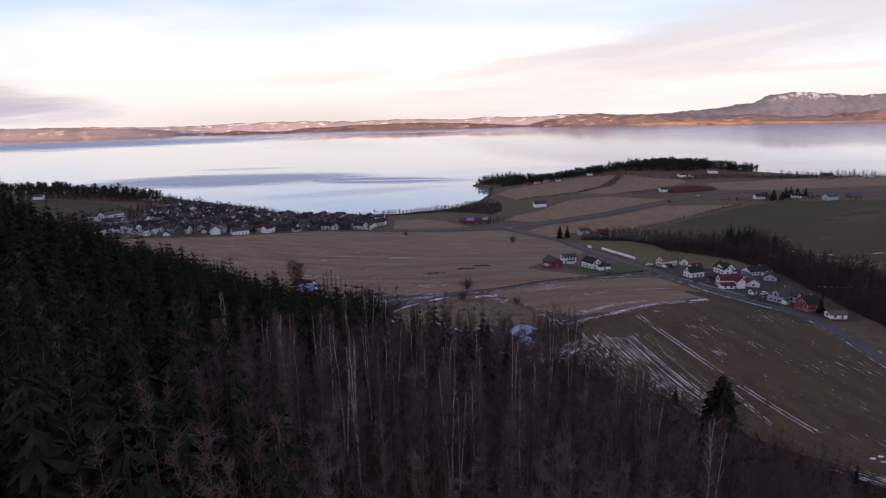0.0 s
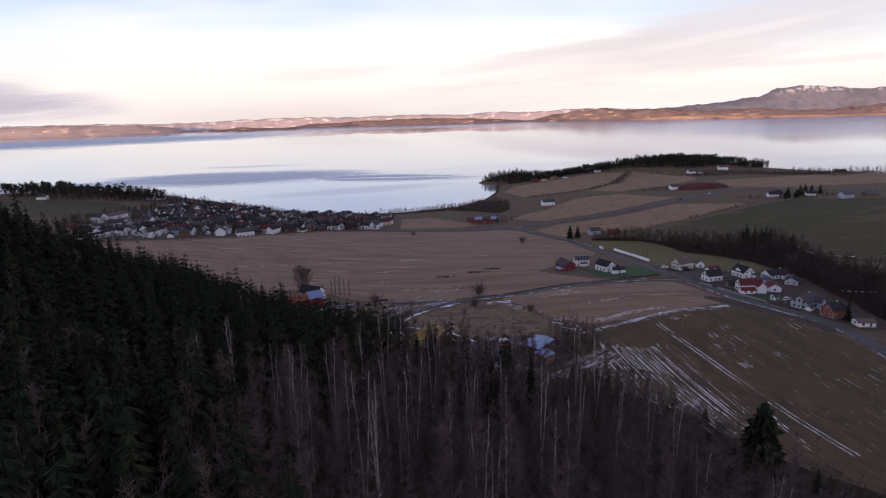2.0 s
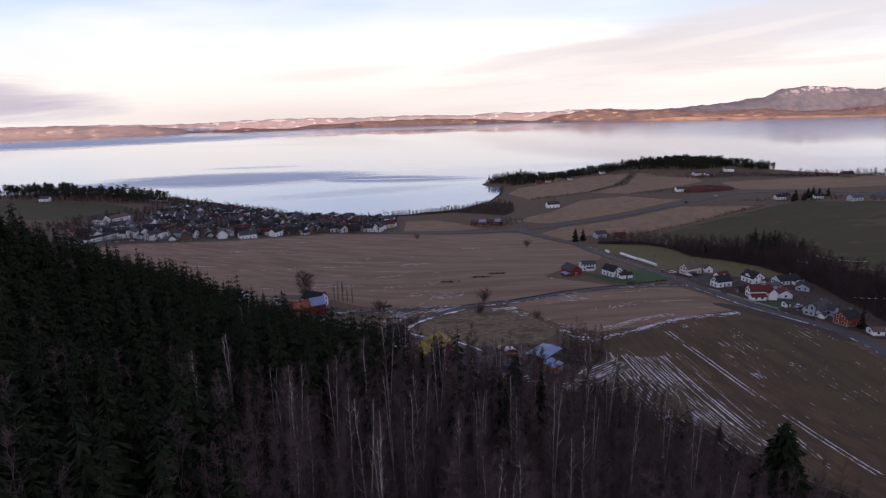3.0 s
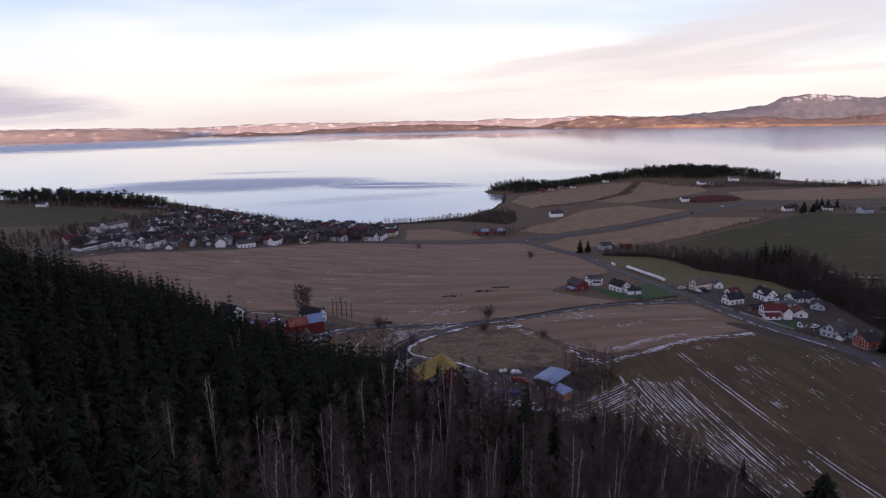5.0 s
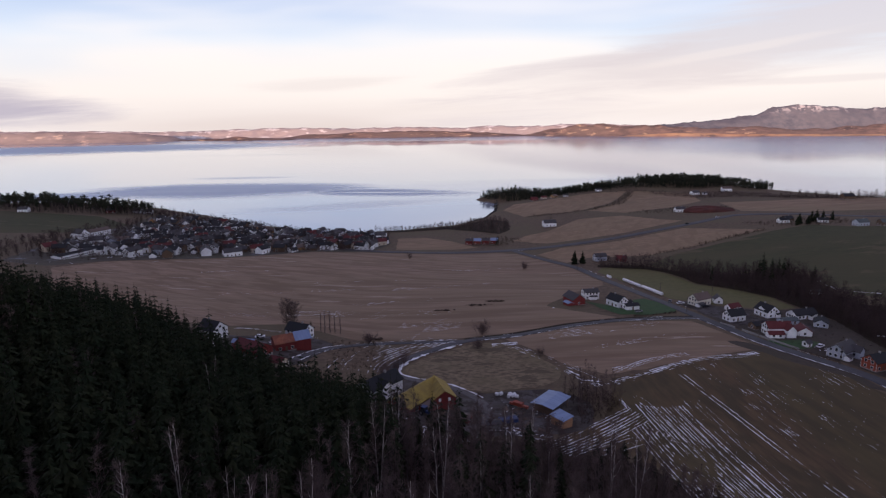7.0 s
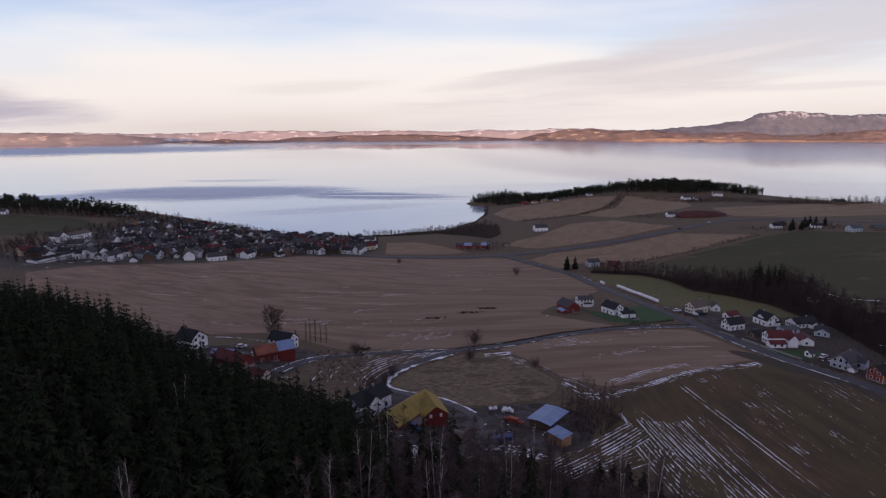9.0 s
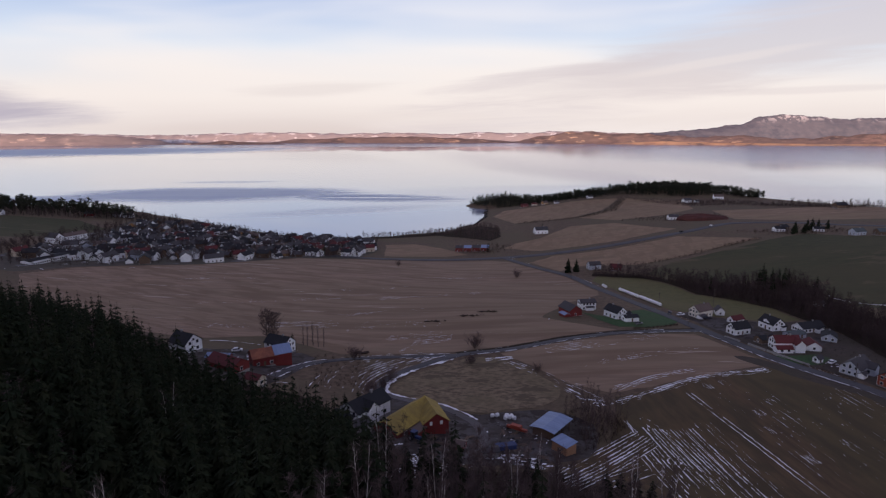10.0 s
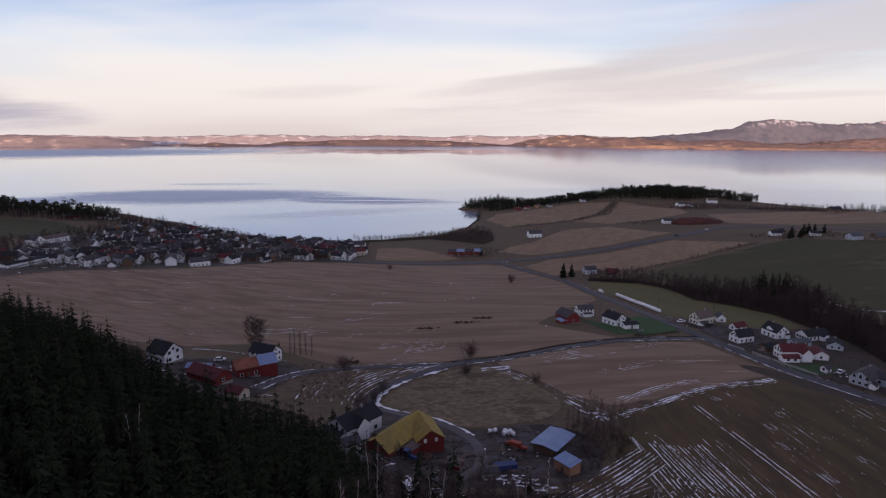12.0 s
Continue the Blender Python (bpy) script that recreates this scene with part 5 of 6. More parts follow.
house("annexe", "small white annexe with a steep gable", (173.8, 370), 75, 6.5, 5, 3.0, 2.2, WHITE, GREYROOF, 1, 1, False, group=HAMLET, category="outbuilding")
house("garage", "white garage with a red tiled roof", (172.8, 351.5), 20, 8.5, 5, 2.3, 1.9, WHITE, REDROOF, 2, 1, False, group="garages", category="garage")
house("house", "white house with a black roof by the road", (161.2, 328.5), 14, 10.5, 6.6, 3.8, 3.0, WHITE, SLATE, 3, 2, group=HAMLET)
house("carport", "open dark timber carport beside the road", (165.5, 313.5), 14, 9, 5.5, 2.5, 1.4, BROWN, SLATE, 0, 1, False, group="garages", category="carport", trim=False)
b = house("house", "white house with a black roof and dormer", (184, 338), 103, 10.5, 8.6, 3.9, 3.4, WHITE, SLATE, 3, 2, group=HAMLET, door="b")
wing(b, (0, 2.4), 90, 3.6, 4.0, 5.2, 1.2, WHITE, SLATE, "dormer")
wing(b, (-4.4, -3.2), 90, 3.0, 3.2, 2.4, 0.8, WHITE, SLATE, "porch")
b = house("bungalow", "long low white bungalow with a dark roof", (200.5, 334), 12, 15, 8, 2.9, 2.5, WHITE, SLATE, 5, 1, group=HAMLET)
wing(b, (3, -4.8), 90, 3, 4, 2.6, 1.0, WHITE, SLATE, "porch")
b = house("house", "white house with dark red roof and front wing", (168.5, 303.5), -3, 12.5, 7.4, 4.5, 2.6, WHITE, REDROOF, 4, 2, group=HAMLET)
wing(b, (-3.6, -5.4), 0, 8, 4.2, 2.4, 1.2, WHITE, REDROOF, "front_wing", 2)
wing(b, (4.4, -3.6), 90, 6.5, 4.8, 4.2, 2.2, WHITE, REDROOF, "side_wing", 1)
house("garage", "white garage with a dark red roof", (180.8, 303), 74, 8, 7, 2.7, 2.2, WHITE, REDROOF, 2, 1, False, group="garages", category="garage")
house("workshop", "low grey workshop with a dull green-grey roof", (185.5, 322), 10, 10, 6, 2.4, 0.9, GREYWALL, TEALROOF, 2, 1, False, group="garages", category="garage", trim=False)
house("house", "low grey house with a dark roof", (200, 318), 56, 9.5, 7, 2.6, 2.0, GREYWALL, SLATE, 3, 1, group=HAMLET)
house("summer_house", "small white garden pavilion with a pale roof", (171.2, 285), 20, 3.4, 3.0, 2.3, 1.2, WHITE, GREYROOF, 1, 1, False, group="garages", category="pavilion")
b = house("house", "large pale grey-blue house with a grey roof", (179, 273.5), 32, 13.5, 8.2, 3.7, 3.2, GREYWALL, GREYROOF, 4, 2, group=HAMLET)
wing(b, (3.6, -4.6), 90, 5, 5, 3.2, 2.2, GREYWALL, GREYROOF, "front_wing", 1)
wing(b, (-5, -4.8), 0, 4, 2.4, 2.2, 0.6, WHITE, GREYROOF, "porch", 1)
house("house", "rust-red house with a dark roof by the road", (182, 258.5), 16, 8.8, 7.2, 4.2, 2.9, ORANGE, SLATE, 3, 2, group=HAMLET)
house("garage", "small white garage with a dark brown roof", (186, 245), -6, 8, 5.6, 2.3, 1.2, WHITE, BROWNROOF, 2, 1, False, group="garages", category="garage")
house("shed", "small white shed among the stream trees", (241.5, 384), 0, 5.5, 4.5, 2.4, 1.2, WHITE, GREYROOF, 1, 1, False, category="shed")
house("house", "grey house among leafless trees by the road", (157, 541), 10, 11, 8, 4.4, 2.6, GREYWALL, GREYROOF, 3, 2, group=HAMLET)
house("house", "red house among leafless trees by the road", (172, 530), -20, 9.5, 7, 3.0, 2.6, RED, REDROOF, 3, 1, group=HAMLET)

def low_wall(points, label):
    """A low plastered retaining wall that follows the ground."""
    line = resample(points, 2.0)
    ob = thing("retaining_wall", label, "wall", (line[0].x, line[0].y, H(line[0].x, line[0].y)))
    bm = bmesh.new()
    rows = []
    for i, p in enumerate(line):
        d = (line[min(i + 1, len(line) - 1)] - line[max(i - 1, 0)]).normalized()
        s = Vector((d.y, -d.x, 0)) * 0.18
        z = H(p.x, p.y)
        rows.append([bm.verts.new((q.x - line[0].x, q.y - line[0].y, z + h - H(line[0].x, line[0].y))) for q, h in ((p - s, -0.5), (p - s, 0.95), (p + s, 0.95), (p + s, -0.5))])
    for a, b in zip(rows, rows[1:]):
        for i in range(4):
            bm.faces.new((a[i], a[(i + 1) % 4], b[(i + 1) % 4], b[i]))
    bm.faces.new(rows[0])
    bm.faces.new(rows[-1][::-1])
    bmesh.ops.recalc_face_normals(bm, faces=bm.faces[:])
    part("masonry", bm, CONCRETE, ob)


low_wall([(155.5, 310), (159, 298), (163, 286), (165, 281)], "low pale retaining wall along the road")
low_wall([(151, 322), (154, 314)], "low pale retaining wall beside the carport")

# western farm
FARM = "western farm buildings"
house("farmhouse", "white farmhouse with a black roof", (-88.4, 292.5), 147, 9.6, 8, 4.2, 3.2, WHITE, SLATE, 3, 2, group=FARM, size=1.0, door="b")
house("farmhouse", "white farmhouse with a dark slate roof", (-54, 305), -28, 12, 8, 5.0, 3.0, WHITE, SLATE, 4, 2, group=FARM)
b = house("barn", "red barn with a half rusted, half metal roof", (-56.5, 283.6), 26, 10, 9, 4.3, 2.6, RED, RUSTROOF, 3, 1, False, group="red barns", category="barn", sides="f", trim=False)
wing(b, (8.2, 0), 0, 7.2, 9.4, 4.6, 2.7, RED, METAL, "tall_bay")
b = house("cowshed", "low dark red cowshed beside the yard", (-66, 271), -34, 16, 8.5, 3.2, 2.4, RED, REDROOF, 0, 1, False, group=FARM, category="barn", trim=False)
house("shed", "small pale shed beside the cowshed", (-52, 253), -30, 6.5, 5, 3.0, 1.5, CREAM, REDROOF, 1, 1, False, group=FARM, category="shed")
house("shed", "low red shed with a snowy roof", (-72, 281), -10, 10, 5, 2.4, 1.0, RED, METAL, 0, 1, False, group=FARM, category="shed", trim=False)

# eastern farm
FARM = "eastern farm buildings"
b = house("farmhouse", "white farmhouse with black roofs and two wings", (-13.5, 231.5), 46, 13.5, 8, 4.6, 2.5, WHITE, SLATE, 4, 2, group=FARM, size=1.0)
wing(b, (-1.5, -2.6), 90, 5.4, 4.4, 4.8, 2.0, WHITE, SLATE, "cross_gable")
wing(b, (-7.6, 0.6), 90, 8, 4.4, 2.8, 1.2, WHITE, SLATE, "veranda", 2)
house("outhouse", "small grey-green outhouse beside the farmhouse", (-14, 217), 30, 5, 4.5, 3.2, 1.6, CONCRETE, GREYROOF, 1, 1, False, group=FARM, category="shed")
b = house("barn", "red barn with a yellow mossy roof", (-1.2, 225), 52, 19, 8.6, 3.2, 2.8, RED, MOSSROOF, 3, 1, False, group="red barns", category="barn", sides="fr", trim=False, size=1.0)
w = wing(b, (6.4, -4.6), 52, 12.4, 7.8, 3.2, 2.7, RED, MOSSROOF, "front_wing")
for y in (-1.6, 1.6):
    boxed("window", (-6.28, -6.1, y - 0.4, y + 0.4, 2.4, 3.5), TRIM, w)
wing(b, (-1.5, -5.8), 0, 6, 3.5, 2.2, 0.7, RED, BROWNROOF, "lean_to")
b = thing("open_shed", "open machine shed with a pale metal roof", "shed", (43.9, 226.6, H(43.9, 226.6)), 48)
b.scale = (0.82, 0.68, 0.78)
for x in (-6.4, 0, 6.4):
    for y in (-5, 5):
        boxed("post", (x - 0.15, x + 0.15, y - 0.15, y + 0.15, -1.5, 4.4), BROWN, b)
boxed("back_wall", (-6.6, 6.6, 4.9, 5.1, -1.5, 4.5), BROWN, b)
boxed("side_wall", (-6.7, -6.5, -4.8, 4.8, -1.5, 4.6), BROWN, b)
for s in (-1, 1):
    part("roof", roof_slope(14, 11.5, 4.3, 0.6, s, 0.5, 0.15), METAL, b, "pale sheet metal roof, skylight blue in its colour")
b = thing("timber_shed", "raw timber shed with a pale metal roof", "shed", (44.2, 213, H(44.2, 213)), -58)
b.scale = (0.78, 0.78, 0.85)
boxed("wall", (-3.6, 3.6, -2.6, 2.6, -1.5, 3.6), WOOD, b)
bm = bmesh.new()
box(bm, -4.0, 4.0, -3.0, 3.0, 0, 0.18)
r = part("roof", bm, METAL, b, "pale sheet metal roof, skylight blue in its colour")
r.matrix_basis = pose(0, 0, 4.0, 7, 0, 0)
boxed("plank_door", (-0.7, 0.7, -2.68, -2.6, -0.2, 2.2), BROWN, b)
house("shed", "small dark red shed with a white door", (13.4, 211.3), -28, 4.6, 3.6, 2.0, 0.7, RED, BROWNROOF, 0, 1, False, group=FARM, category="shed", trim=False)
house("shed", "small grey plank shed in the yard", (22, 207.6), 5, 4.8, 3.4, 2.1, 0.5, CONCRETE, GREYROOF, 0, 1, False, group=FARM, category="shed", trim=False)


def wheel(parent, x, y, r, wide):
    bm = bmesh.new()
    bmesh.ops.create_cone(bm, cap_ends=True, segments=16, radius1=r, radius2=r, depth=wide, matrix=pose(x, y, r, 90))
    w = part("wheel", bm, RUBBER, parent)
    bm = bmesh.new()
    bmesh.ops.create_cone(bm, cap_ends=True, segments=12, radius1=r * 0.5, radius2=r * 0.5, depth=wide + 0.06, matrix=pose(x, y, r, 90))
    part("rim", bm, STEEL, w)


def vehicle(name, label, at, turn, colour, long=4.3, category="car", group=""):
    """A parked car: lower body, cabin with glass, four wheels."""
    ob = thing(name, label, category, (*at, H(*at) + 0.6), turn, group)
    bm = bmesh.new()
    box(bm, -long / 2, long / 2, -0.88, 0.88, 0.35, 0.95)
    bmesh.ops.bevel(bm, geom=bm.edges[:], offset=0.12, segments=2, affect="EDGES")
    part("body", bm, colour, ob)
    bm = bmesh.new()
    ring = [(-long * 0.42, 0.93), (long * 0.25, 0.93), (long * 0.10, 1.45), (-long * 0.33, 1.45)]
    ends = [[bm.verts.new((x, s * 0.78, z)) for x, z in ring] for s in (-1, 1)]
    bm.faces.new(ends[0])
    bm.faces.new(ends[1][::-1])
    for i in range(4):
        bm.faces.new((ends[0][(i + 1) % 4], ends[0][i], ends[1][i], ends[1][(i + 1) % 4]))
    part("cabin", bm, GLASS, ob)
    boxed("car_roof", (-long * 0.32, long * 0.09, -0.76, 0.76, 1.44, 1.5), colour, ob)
    for x in (-long * 0.3, long * 0.3):
        for y in (-0.85, 0.85):
            wheel(ob, x, y, 0.32, 0.2)
    return ob


CARS = "parked cars"
for label, at, turn, colour in (("dark parked car beside the road", (166, 317), 20, SLATE), ("dark blue parked car by the houses", (171, 315), 15, BLUE), ("white parked car outside the large house", (150, 366), 10, PLASTIC), ("silver parked car outside the large house", (146, 371), 60, STEEL), ("dark parked car outside the large house", (160, 357), 5, SLATE), ("white parked van by the grey house", (176, 283), 30, PLASTIC), ("silver car on the highway", (328, 680.5), 32, PLASTIC), ("dark car on the highway", (284, 656), 24, SLATE), ("dark parked car by the garage", (118, 345), 20, STEEL), ("white parked car in the western yard", (-70, 298), 10, PLASTIC)):
    vehicle("car", label, at, turn, colour, group=CARS)


def tractor(at, turn):
    ob = thing("tractor", "blue farm tractor parked in the yard", "tractor", (*at, H(*at) + 0.4), turn)
    bm = bmesh.new()
    box(bm, 0.2, 2.6, -0.5, 0.5, 0.8, 1.6)
    bmesh.ops.bevel(bm, geom=bm.edges[:], offset=0.1, segments=2, affect="EDGES")
    part("hood", bm, BLUE, ob)
    boxed("cab", (-1.2, 0.3, -0.8, 0.8, 1.0, 2.6), GLASS, ob)
    boxed("cab_roof", (-1.3, 0.4, -0.9, 0.9, 2.6, 2.75), BLUE, ob)
    for y in (-1.0, 1.0):
        wheel(ob, -0.9, y, 0.85, 0.5)
        wheel(ob, 2.0, y, 0.55, 0.4)
    return ob


tractor((1.5, 214.5), -40)
b = thing("trailer", "blue tipping trailer in the farmyard", "trailer", (27, 211, H(27, 211) + 0.4), 8)
bm = bmesh.new()
box(bm, -3, 3, -1.2, 1.2, 0.9, 2.2)
bmesh.ops.bevel(bm, geom=bm.edges[:], offset=0.08, segments=1, affect="EDGES")
part("bed", bm, BLUE, b)
boxed("drawbar", (3, 4.6, -0.1, 0.1, 0.7, 0.85), STEEL, b)
for y in (-1.1, 1.1):
    wheel(b, -0.8, y, 0.5, 0.35)
    wheel(b, 0.5, y, 0.5, 0.35)
b = thing("harrow", "orange-red farm implement in the yard", "implement", (33, 226, H(33, 226) + 0.4), -38)
boxed("frame", (-3.4, 3.4, -0.5, 0.5, 0.6, 1.3), SIGNAL, b)
boxed("hopper", (-2.0, 1.4, -0.8, 0.8, 1.3, 2.0), SIGNAL, b)
for x in (-2.6, 2.6):
    wheel(b, x, 0, 0.5, 0.4)


def bale(at, group, label, long=1.2, turn=0.0, r=0.65, lift=0.3):
    ob = thing("silage_bale", label, "bale", (*at, H(*at) + lift), turn, group)
    bm = bmesh.new()
    bmesh.ops.create_cone(bm, cap_ends=True, segments=20, radius1=r, radius2=r, depth=long, matrix=pose(0, 0, r, 0, 90, 0))
    bmesh.ops.bevel(bm, geom=[e for e in bm.edges if len(e.link_faces) == 2 and e.calc_face_angle() > 1.0], offset=r * 0.18, segments=2, affect="EDGES")
    part("wrap", bm, PLASTIC, ob)
    return ob


for i, at in enumerate(((27, 237), (28.6, 237.6), (31, 235.4), (32.4, 236), (33.8, 235.2), (31.8, 237.4), (33.2, 237))):
    bale(at, "bales by the pasture", "white plastic-wrapped round bale by the track", turn=i * 37)
ROW = "wrapped bales in a row along the road"
row = bale((146.5, 450), ROW, "white plastic-wrapped bale in a long row", 1.5, 92, 0.95, 0.5)
for k in range(1, 38):
    if k == 19:
        continue
    x, y = 146.5 + 3.2 * k / 38 + (0.6 if k > 19 else 0), 450 - 1.53 * k
    copy_thing(row, pose(x, y, H(x, y) + 0.5, 0, 0, 92))
for k in range(3):
    copy_thing(row, pose(140.5 + 0.3 * k, 467 - 1.6 * k, H(140.5, 466) + 0.5, 0, 0, 92))


def lumps(name, label, category, spots, material, rnd, lo=0.3, hi=1.0, flat=0.6):
    """Loose heaps and rubble, too many and too small to count."""
    bm = bmesh.new()
    for x, y in spots:
        s = rnd.uniform(lo, hi)
        m = Matrix.LocRotScale((x, y, H(x, y) + 0.35 + s * flat * 0.3), Euler((rnd.uniform(-0.3, 0.3), rnd.uniform(-0.3, 0.3), rnd.uniform(0, 3))), (s * rnd.uniform(0.6, 1.5), s, s * flat))
        got = bmesh.ops.create_icosphere(bm, subdivisions=1, radius=1.0, matrix=m)
        for v in got["verts"]:
            v.co += 0.2 * s * noise.noise_vector(v.co * 1.7)
    return tagged(part(name, bm, material, None), label, category, kind="stuff")


rnd = random.Random(23)
YARDS = [(-8, 214), (-2, 203), (14, 200), (40, 204), (40, 220), (30, 230), (24, 220), (16, 222), (4, 216)]
lumps("scrap", "grey scrap and timber lying in the farmyard", "clutter", scatter(YARDS, 0.8, 60, rnd), SLATE, rnd, 0.2, 0.55, 0.4)
bm = bmesh.new()
for x, y in scatter(YARDS, 2.4, 26, rnd):
    way = rnd.uniform(0, 3.1)
    for i in range(rnd.randrange(3, 8)):
        a, b = x + rnd.gauss(0, 0.5), y + rnd.gauss(0, 0.5)
        m = Matrix.LocRotScale((a, b, H(a, b) + 0.32 + 0.06 * i), Euler((0, rnd.gauss(0, 0.06), way + rnd.gauss(0, 0.25))), (rnd.uniform(1.2, 3.6), rnd.uniform(0.12, 0.35), 0.08))
        bmesh.ops.create_cube(bm, size=1.0, matrix=m)
tagged(part("planks", bm, BROWN, None), "old brown boards lying in heaps in the farmyard", "clutter", kind="stuff")
lumps("rubble", "pale rubble along the farm track", "clutter", scatter([(6, 206), (24, 205), (36, 206), (38, 214), (22, 236), (34, 240), (44, 238), (24, 220)], 0.9, 24, rnd), CONCRETE, rnd, 0.12, 0.3)
lumps("heather", "dark tufts in the stubble field", "tufts", [(rnd.gauss(34, 3), rnd.gauss(373, 0.8)) for _ in range(40)] + [(rnd.gauss(46, 3), rnd.gauss(382, 0.9)) for _ in range(40)] + [(rnd.gauss(14, 2.4), rnd.gauss(362, 0.7)) for _ in range(30)] + [(rnd.gauss(-20, 2.0), rnd.gauss(307, 0.8)) for _ in range(30)], BRUSH, rnd, 0.4, 0.9, 0.22)
lumps("shore_stones", "dark stones along the headland shore", "stones", [(x + rnd.gauss(0, 2), float(np.interp(x, COAST_X, COAST_Y)) - rnd.uniform(-6, 8)) for x in np.linspace(60, 148, 190)], SHORE, rnd, 1.0, 3.2, 0.5)

bm = bmesh.new()
bmesh.ops.create_icosphere(bm, subdivisions=4, radius=1.0)
for v in bm.verts:
    v.co = Vector((v.co.x * 30, v.co.y * 16, max(v.co.z, -0.2) * 6.5)) + 1.6 * noise.noise_vector(v.co * 2.3)
b = tagged(part("soil_mound", bm, SOIL, None), "large mound of dark red soil", "mound")
b.matrix_basis = pose(350, 742, H(350, 742) - 0.5, 0, 0, -10)

# headland, plateau and shore houses
AFAR = "houses on the headland"
for label, at, turn, size, walls, roof in (("red house with a bright red roof", (196, 1030), 10, 1.1, RED, REDROOF), ("cream house beside the headland wood", (213, 1034), 0, 0.9, CREAM, REDROOF), ("ochre house beside the headland wood", (229, 1030), 30, 1.0, OCHRE, BROWNROOF), ("white cabin beside the headland wood", (246, 1020), 0, 0.8, WHITE, GREYROOF), ("white cabin with a flat roof", (300, 1020), 8, 0.9, WHITE, GREYROOF), ("white hillside house with a grey roof", (416, 925), 15, 1.2, WHITE, GREYROOF), ("white garage beside the hillside house", (430, 922), 15, 0.7, WHITE, GREYROOF), ("tall white villa with a red-brown roof", (476, 948), -10, 1.4, WHITE, BROWNROOF), ("long white hall above the highway", (157, 739), 6, 1.5, WHITE, GREYROOF), ("white plateau farmhouse with a dark roof", (364, 619), 0, 1.0, WHITE, SLATE), ("dark plateau barn with a black roof", (372, 626), 20, 1.1, BROWN, SLATE), ("white plateau house with a dark roof", (396, 607), -20, 0.9, WHITE, SLATE), ("grey plateau barn with a metal roof", (411, 576), 10, 1.2, GREYWALL, TEALROOF), ("blue-grey plateau shed with a metal roof", (430, 570), 0, 1.2, BROWN, TEALROOF), ("white building by the soil mound", (318, 752), 0, 1.2, WHITE, GREYROOF), ("dark farmhouse on the skyline", (560, 800), 0, 1.5, BROWN, SLATE)):
    house("house", label, at, turn, 11 * size, 7.5 * size, 3.4 * size, 2.4 * size, walls, roof, 3, 1, True, group=AFAR, trim=False)
for i in range(4):
    house("row_house", "dark red row house with a pale roof", (56 + 8.5 * i, 664 - 2 * i), -12, 8, 9, 4.6, 2.2, RED, METAL if i % 2 else GREYROOF, 2, 2, group="red row houses", trim=False)

# village
b = house("manor", "large white institution with three gabled wings", (-314, 636), 62, 40, 11, 6.0, 2.6, WHITE, BROWNROOF, 12, 2, group="public buildings", category="building", trim=False)
wing(b, (-16, -6), 90, 14, 10, 8.0, 4.0, WHITE, GREYROOF, "gabled_wing")
house("school", "long white flat-roofed school with dark fascia", (-266, 516), 66, 36, 11, 3.8, 0.8, WHITE, SLATE, 16, 1, False, group="public buildings", category="building", sides="f", trim=False)
house("hall", "white village hall beside the stubble field", (-158, 560), 28, 17, 10, 4.6, 3.2, WHITE, GREYROOF, 4, 2, group="public buildings", category="building", trim=False)
VILLAGE_LINE = [(-300, 522), (-252, 520), (-210, 532), (-165, 552), (-128, 592), (-98, 622), (-45, 630), (-34, 690), (-40, 758), (-96, 796), (-210, 824), (-290, 862), (-322, 800), (-300, 690), (-286, 600)]
kinds = []
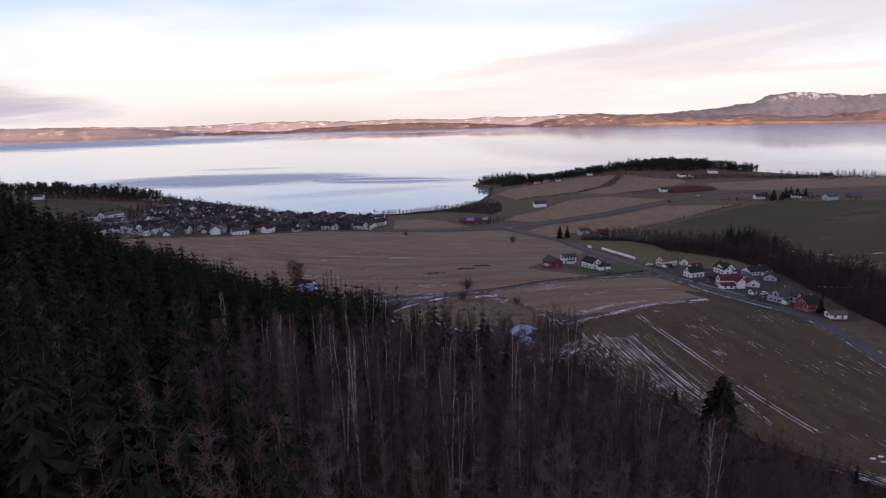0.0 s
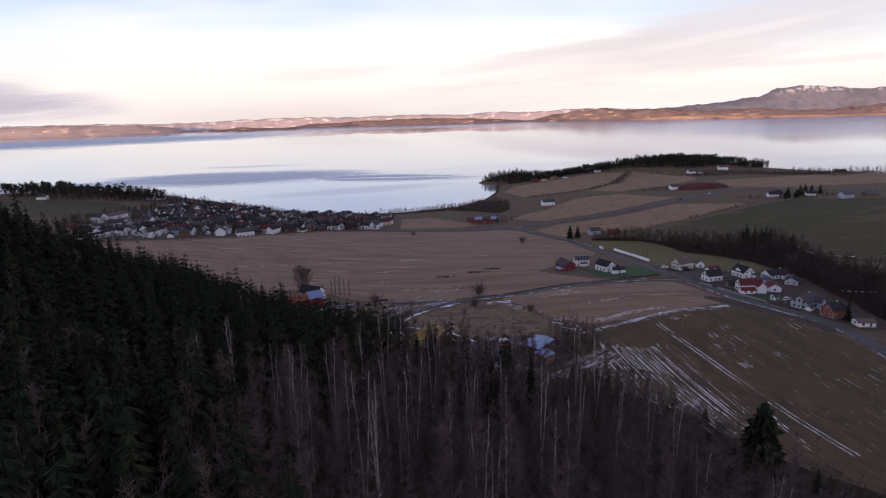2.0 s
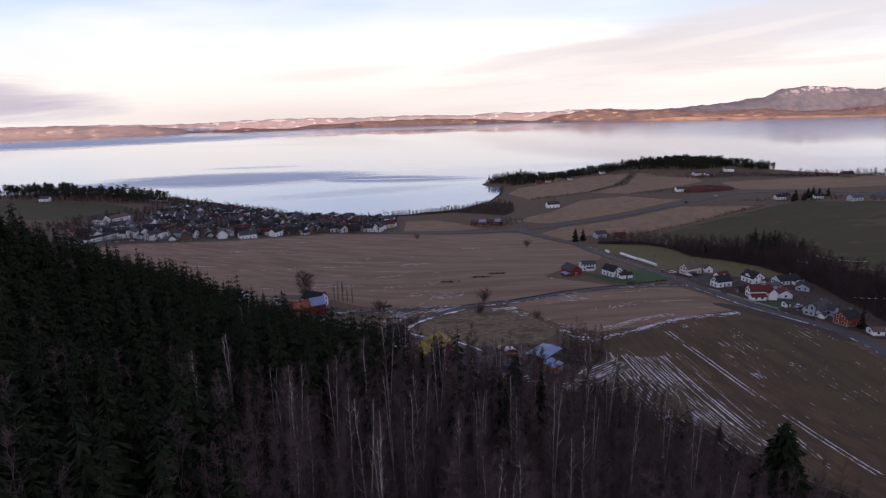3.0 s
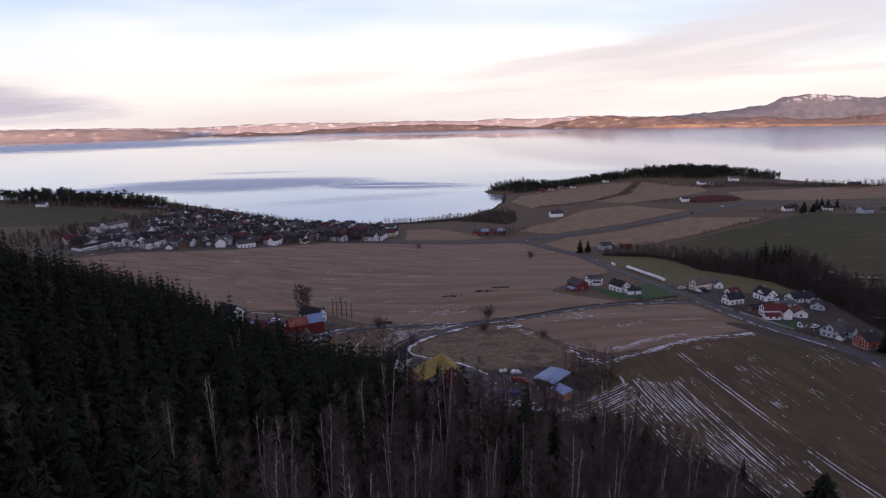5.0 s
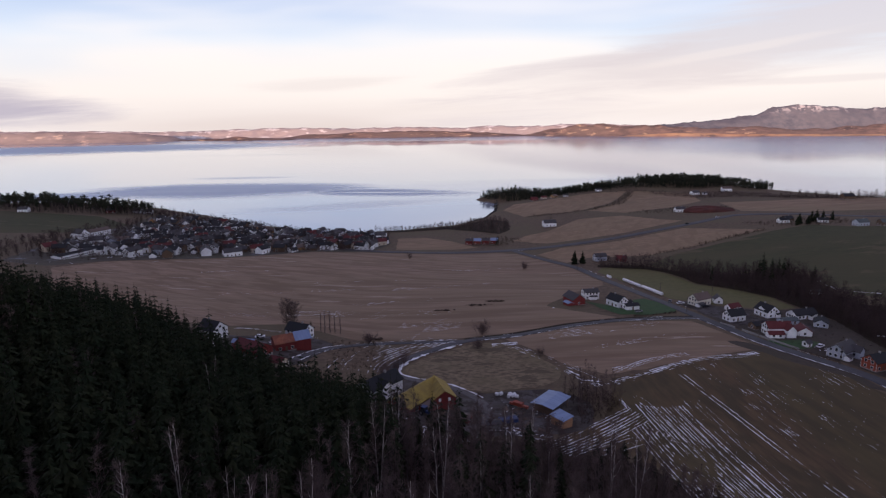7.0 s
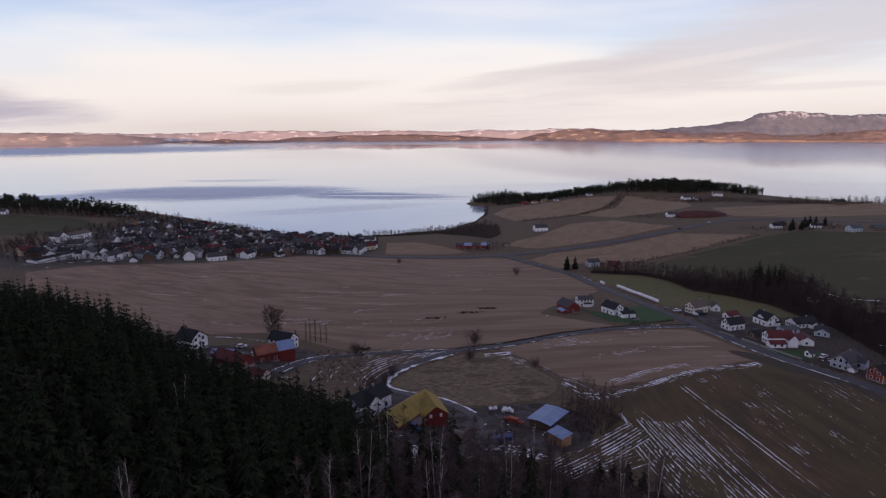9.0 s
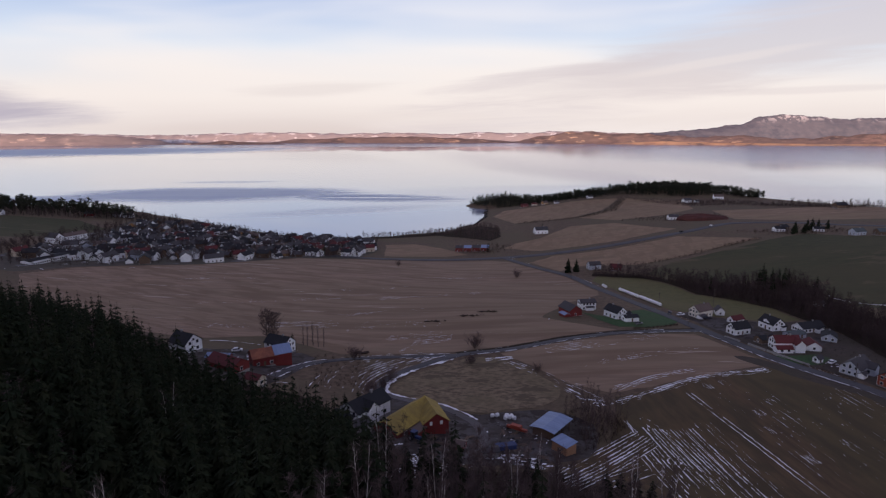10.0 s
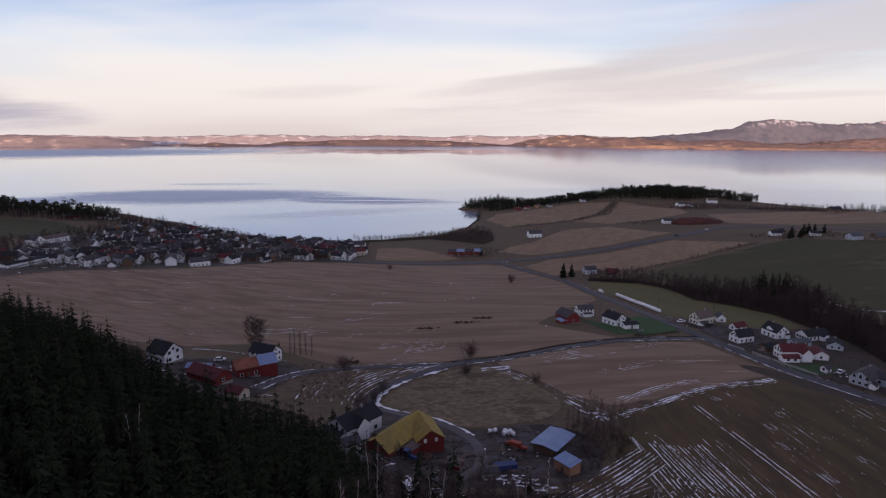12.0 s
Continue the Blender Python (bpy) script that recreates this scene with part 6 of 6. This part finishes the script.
for label, walls, roof, size in (("white village house with a dark roof", WHITE, SLATE, 1.0), ("white village house with a grey roof", WHITE, GREYROOF, 1.1), ("red village house with a dark roof", RED, SLATE, 0.95), ("brown village house with a black roof", BROWN, SLATE, 1.0), ("ochre village house with a brown roof", OCHRE, BROWNROOF, 0.95), ("grey village house with a grey roof", GREYWALL, GREYROOF, 1.05), ("cream village house with a red roof", CREAM, REDROOF, 1.0), ("brown village house with a grey roof", BROWN, GREYROOF, 0.9), ("white village garage with a flat dark roof", WHITE, SLATE, 0.7)):
    kinds.append(house("village_house", label, (-200, 700), 0, 11 * size, 7.5 * size, (3.2 if size < 1 else 4.6) * size, 2.6 * size, walls, roof, 2, 1, size > 0.8, group="village houses", trim=False, sides="fr", size=0.56))
spots = [p for p in scatter(VILLAGE_LINE, 8.6, 330, rnd) if (p[0] + 158) ** 2 + (p[1] - 560) ** 2 > 400 and (p[0] + 312) ** 2 + (p[1] - 628) ** 2 > 900]
for i, (x, y) in enumerate(spots):
    turn = rnd.choice((20, 110, 60, -20)) + rnd.gauss(0, 8)
    m = pose(x, y, H(x, y) + 0.3, 0, 0, turn)
    if i < len(kinds):
        kinds[i].matrix_basis = m
    else:
        copy_thing(kinds[rnd.choice((0, 0, 0, 0, 1, 1, 2, 3, 3, 4, 5, 6, 7, 8, 8))], m)
for label, at, turn, walls in (("red hillside house above the village", (-395, 845), 10, RED), ("white hillside house above the village", (-372, 872), -15, WHITE), ("white hillside cabin above the village", (-360, 874), 0, WHITE), ("white hillside house near the meadow", (-470, 790), 0, WHITE)):
    house("house", label, at, turn, 13, 8, 4, 3, walls, GREYROOF, 3, 1, group="hillside houses", trim=False)


# ---- poles along the road ----
def pole(at, tall, group):
    ob = thing("utility_pole", "slim weathered wooden utility pole", "pole", (*at, H(*at)), 0, group)
    bm = bmesh.new()
    bmesh.ops.create_cone(bm, cap_ends=True, segments=8, radius1=0.16, radius2=0.10, depth=tall + 1, matrix=pose(0, 0, tall / 2 - 0.5))
    part("post", bm, GREYBARK, ob)
    boxed("crossarm", (-0.8, 0.8, -0.06, 0.06, tall - 0.6, tall - 0.45), GREYBARK, ob)


for at in ((150, 395), (144, 345), (158, 300), (128, 505), (170, 262)):
    pole(at, 8.5, "utility poles")
pole((171, 372), 15, "utility poles")
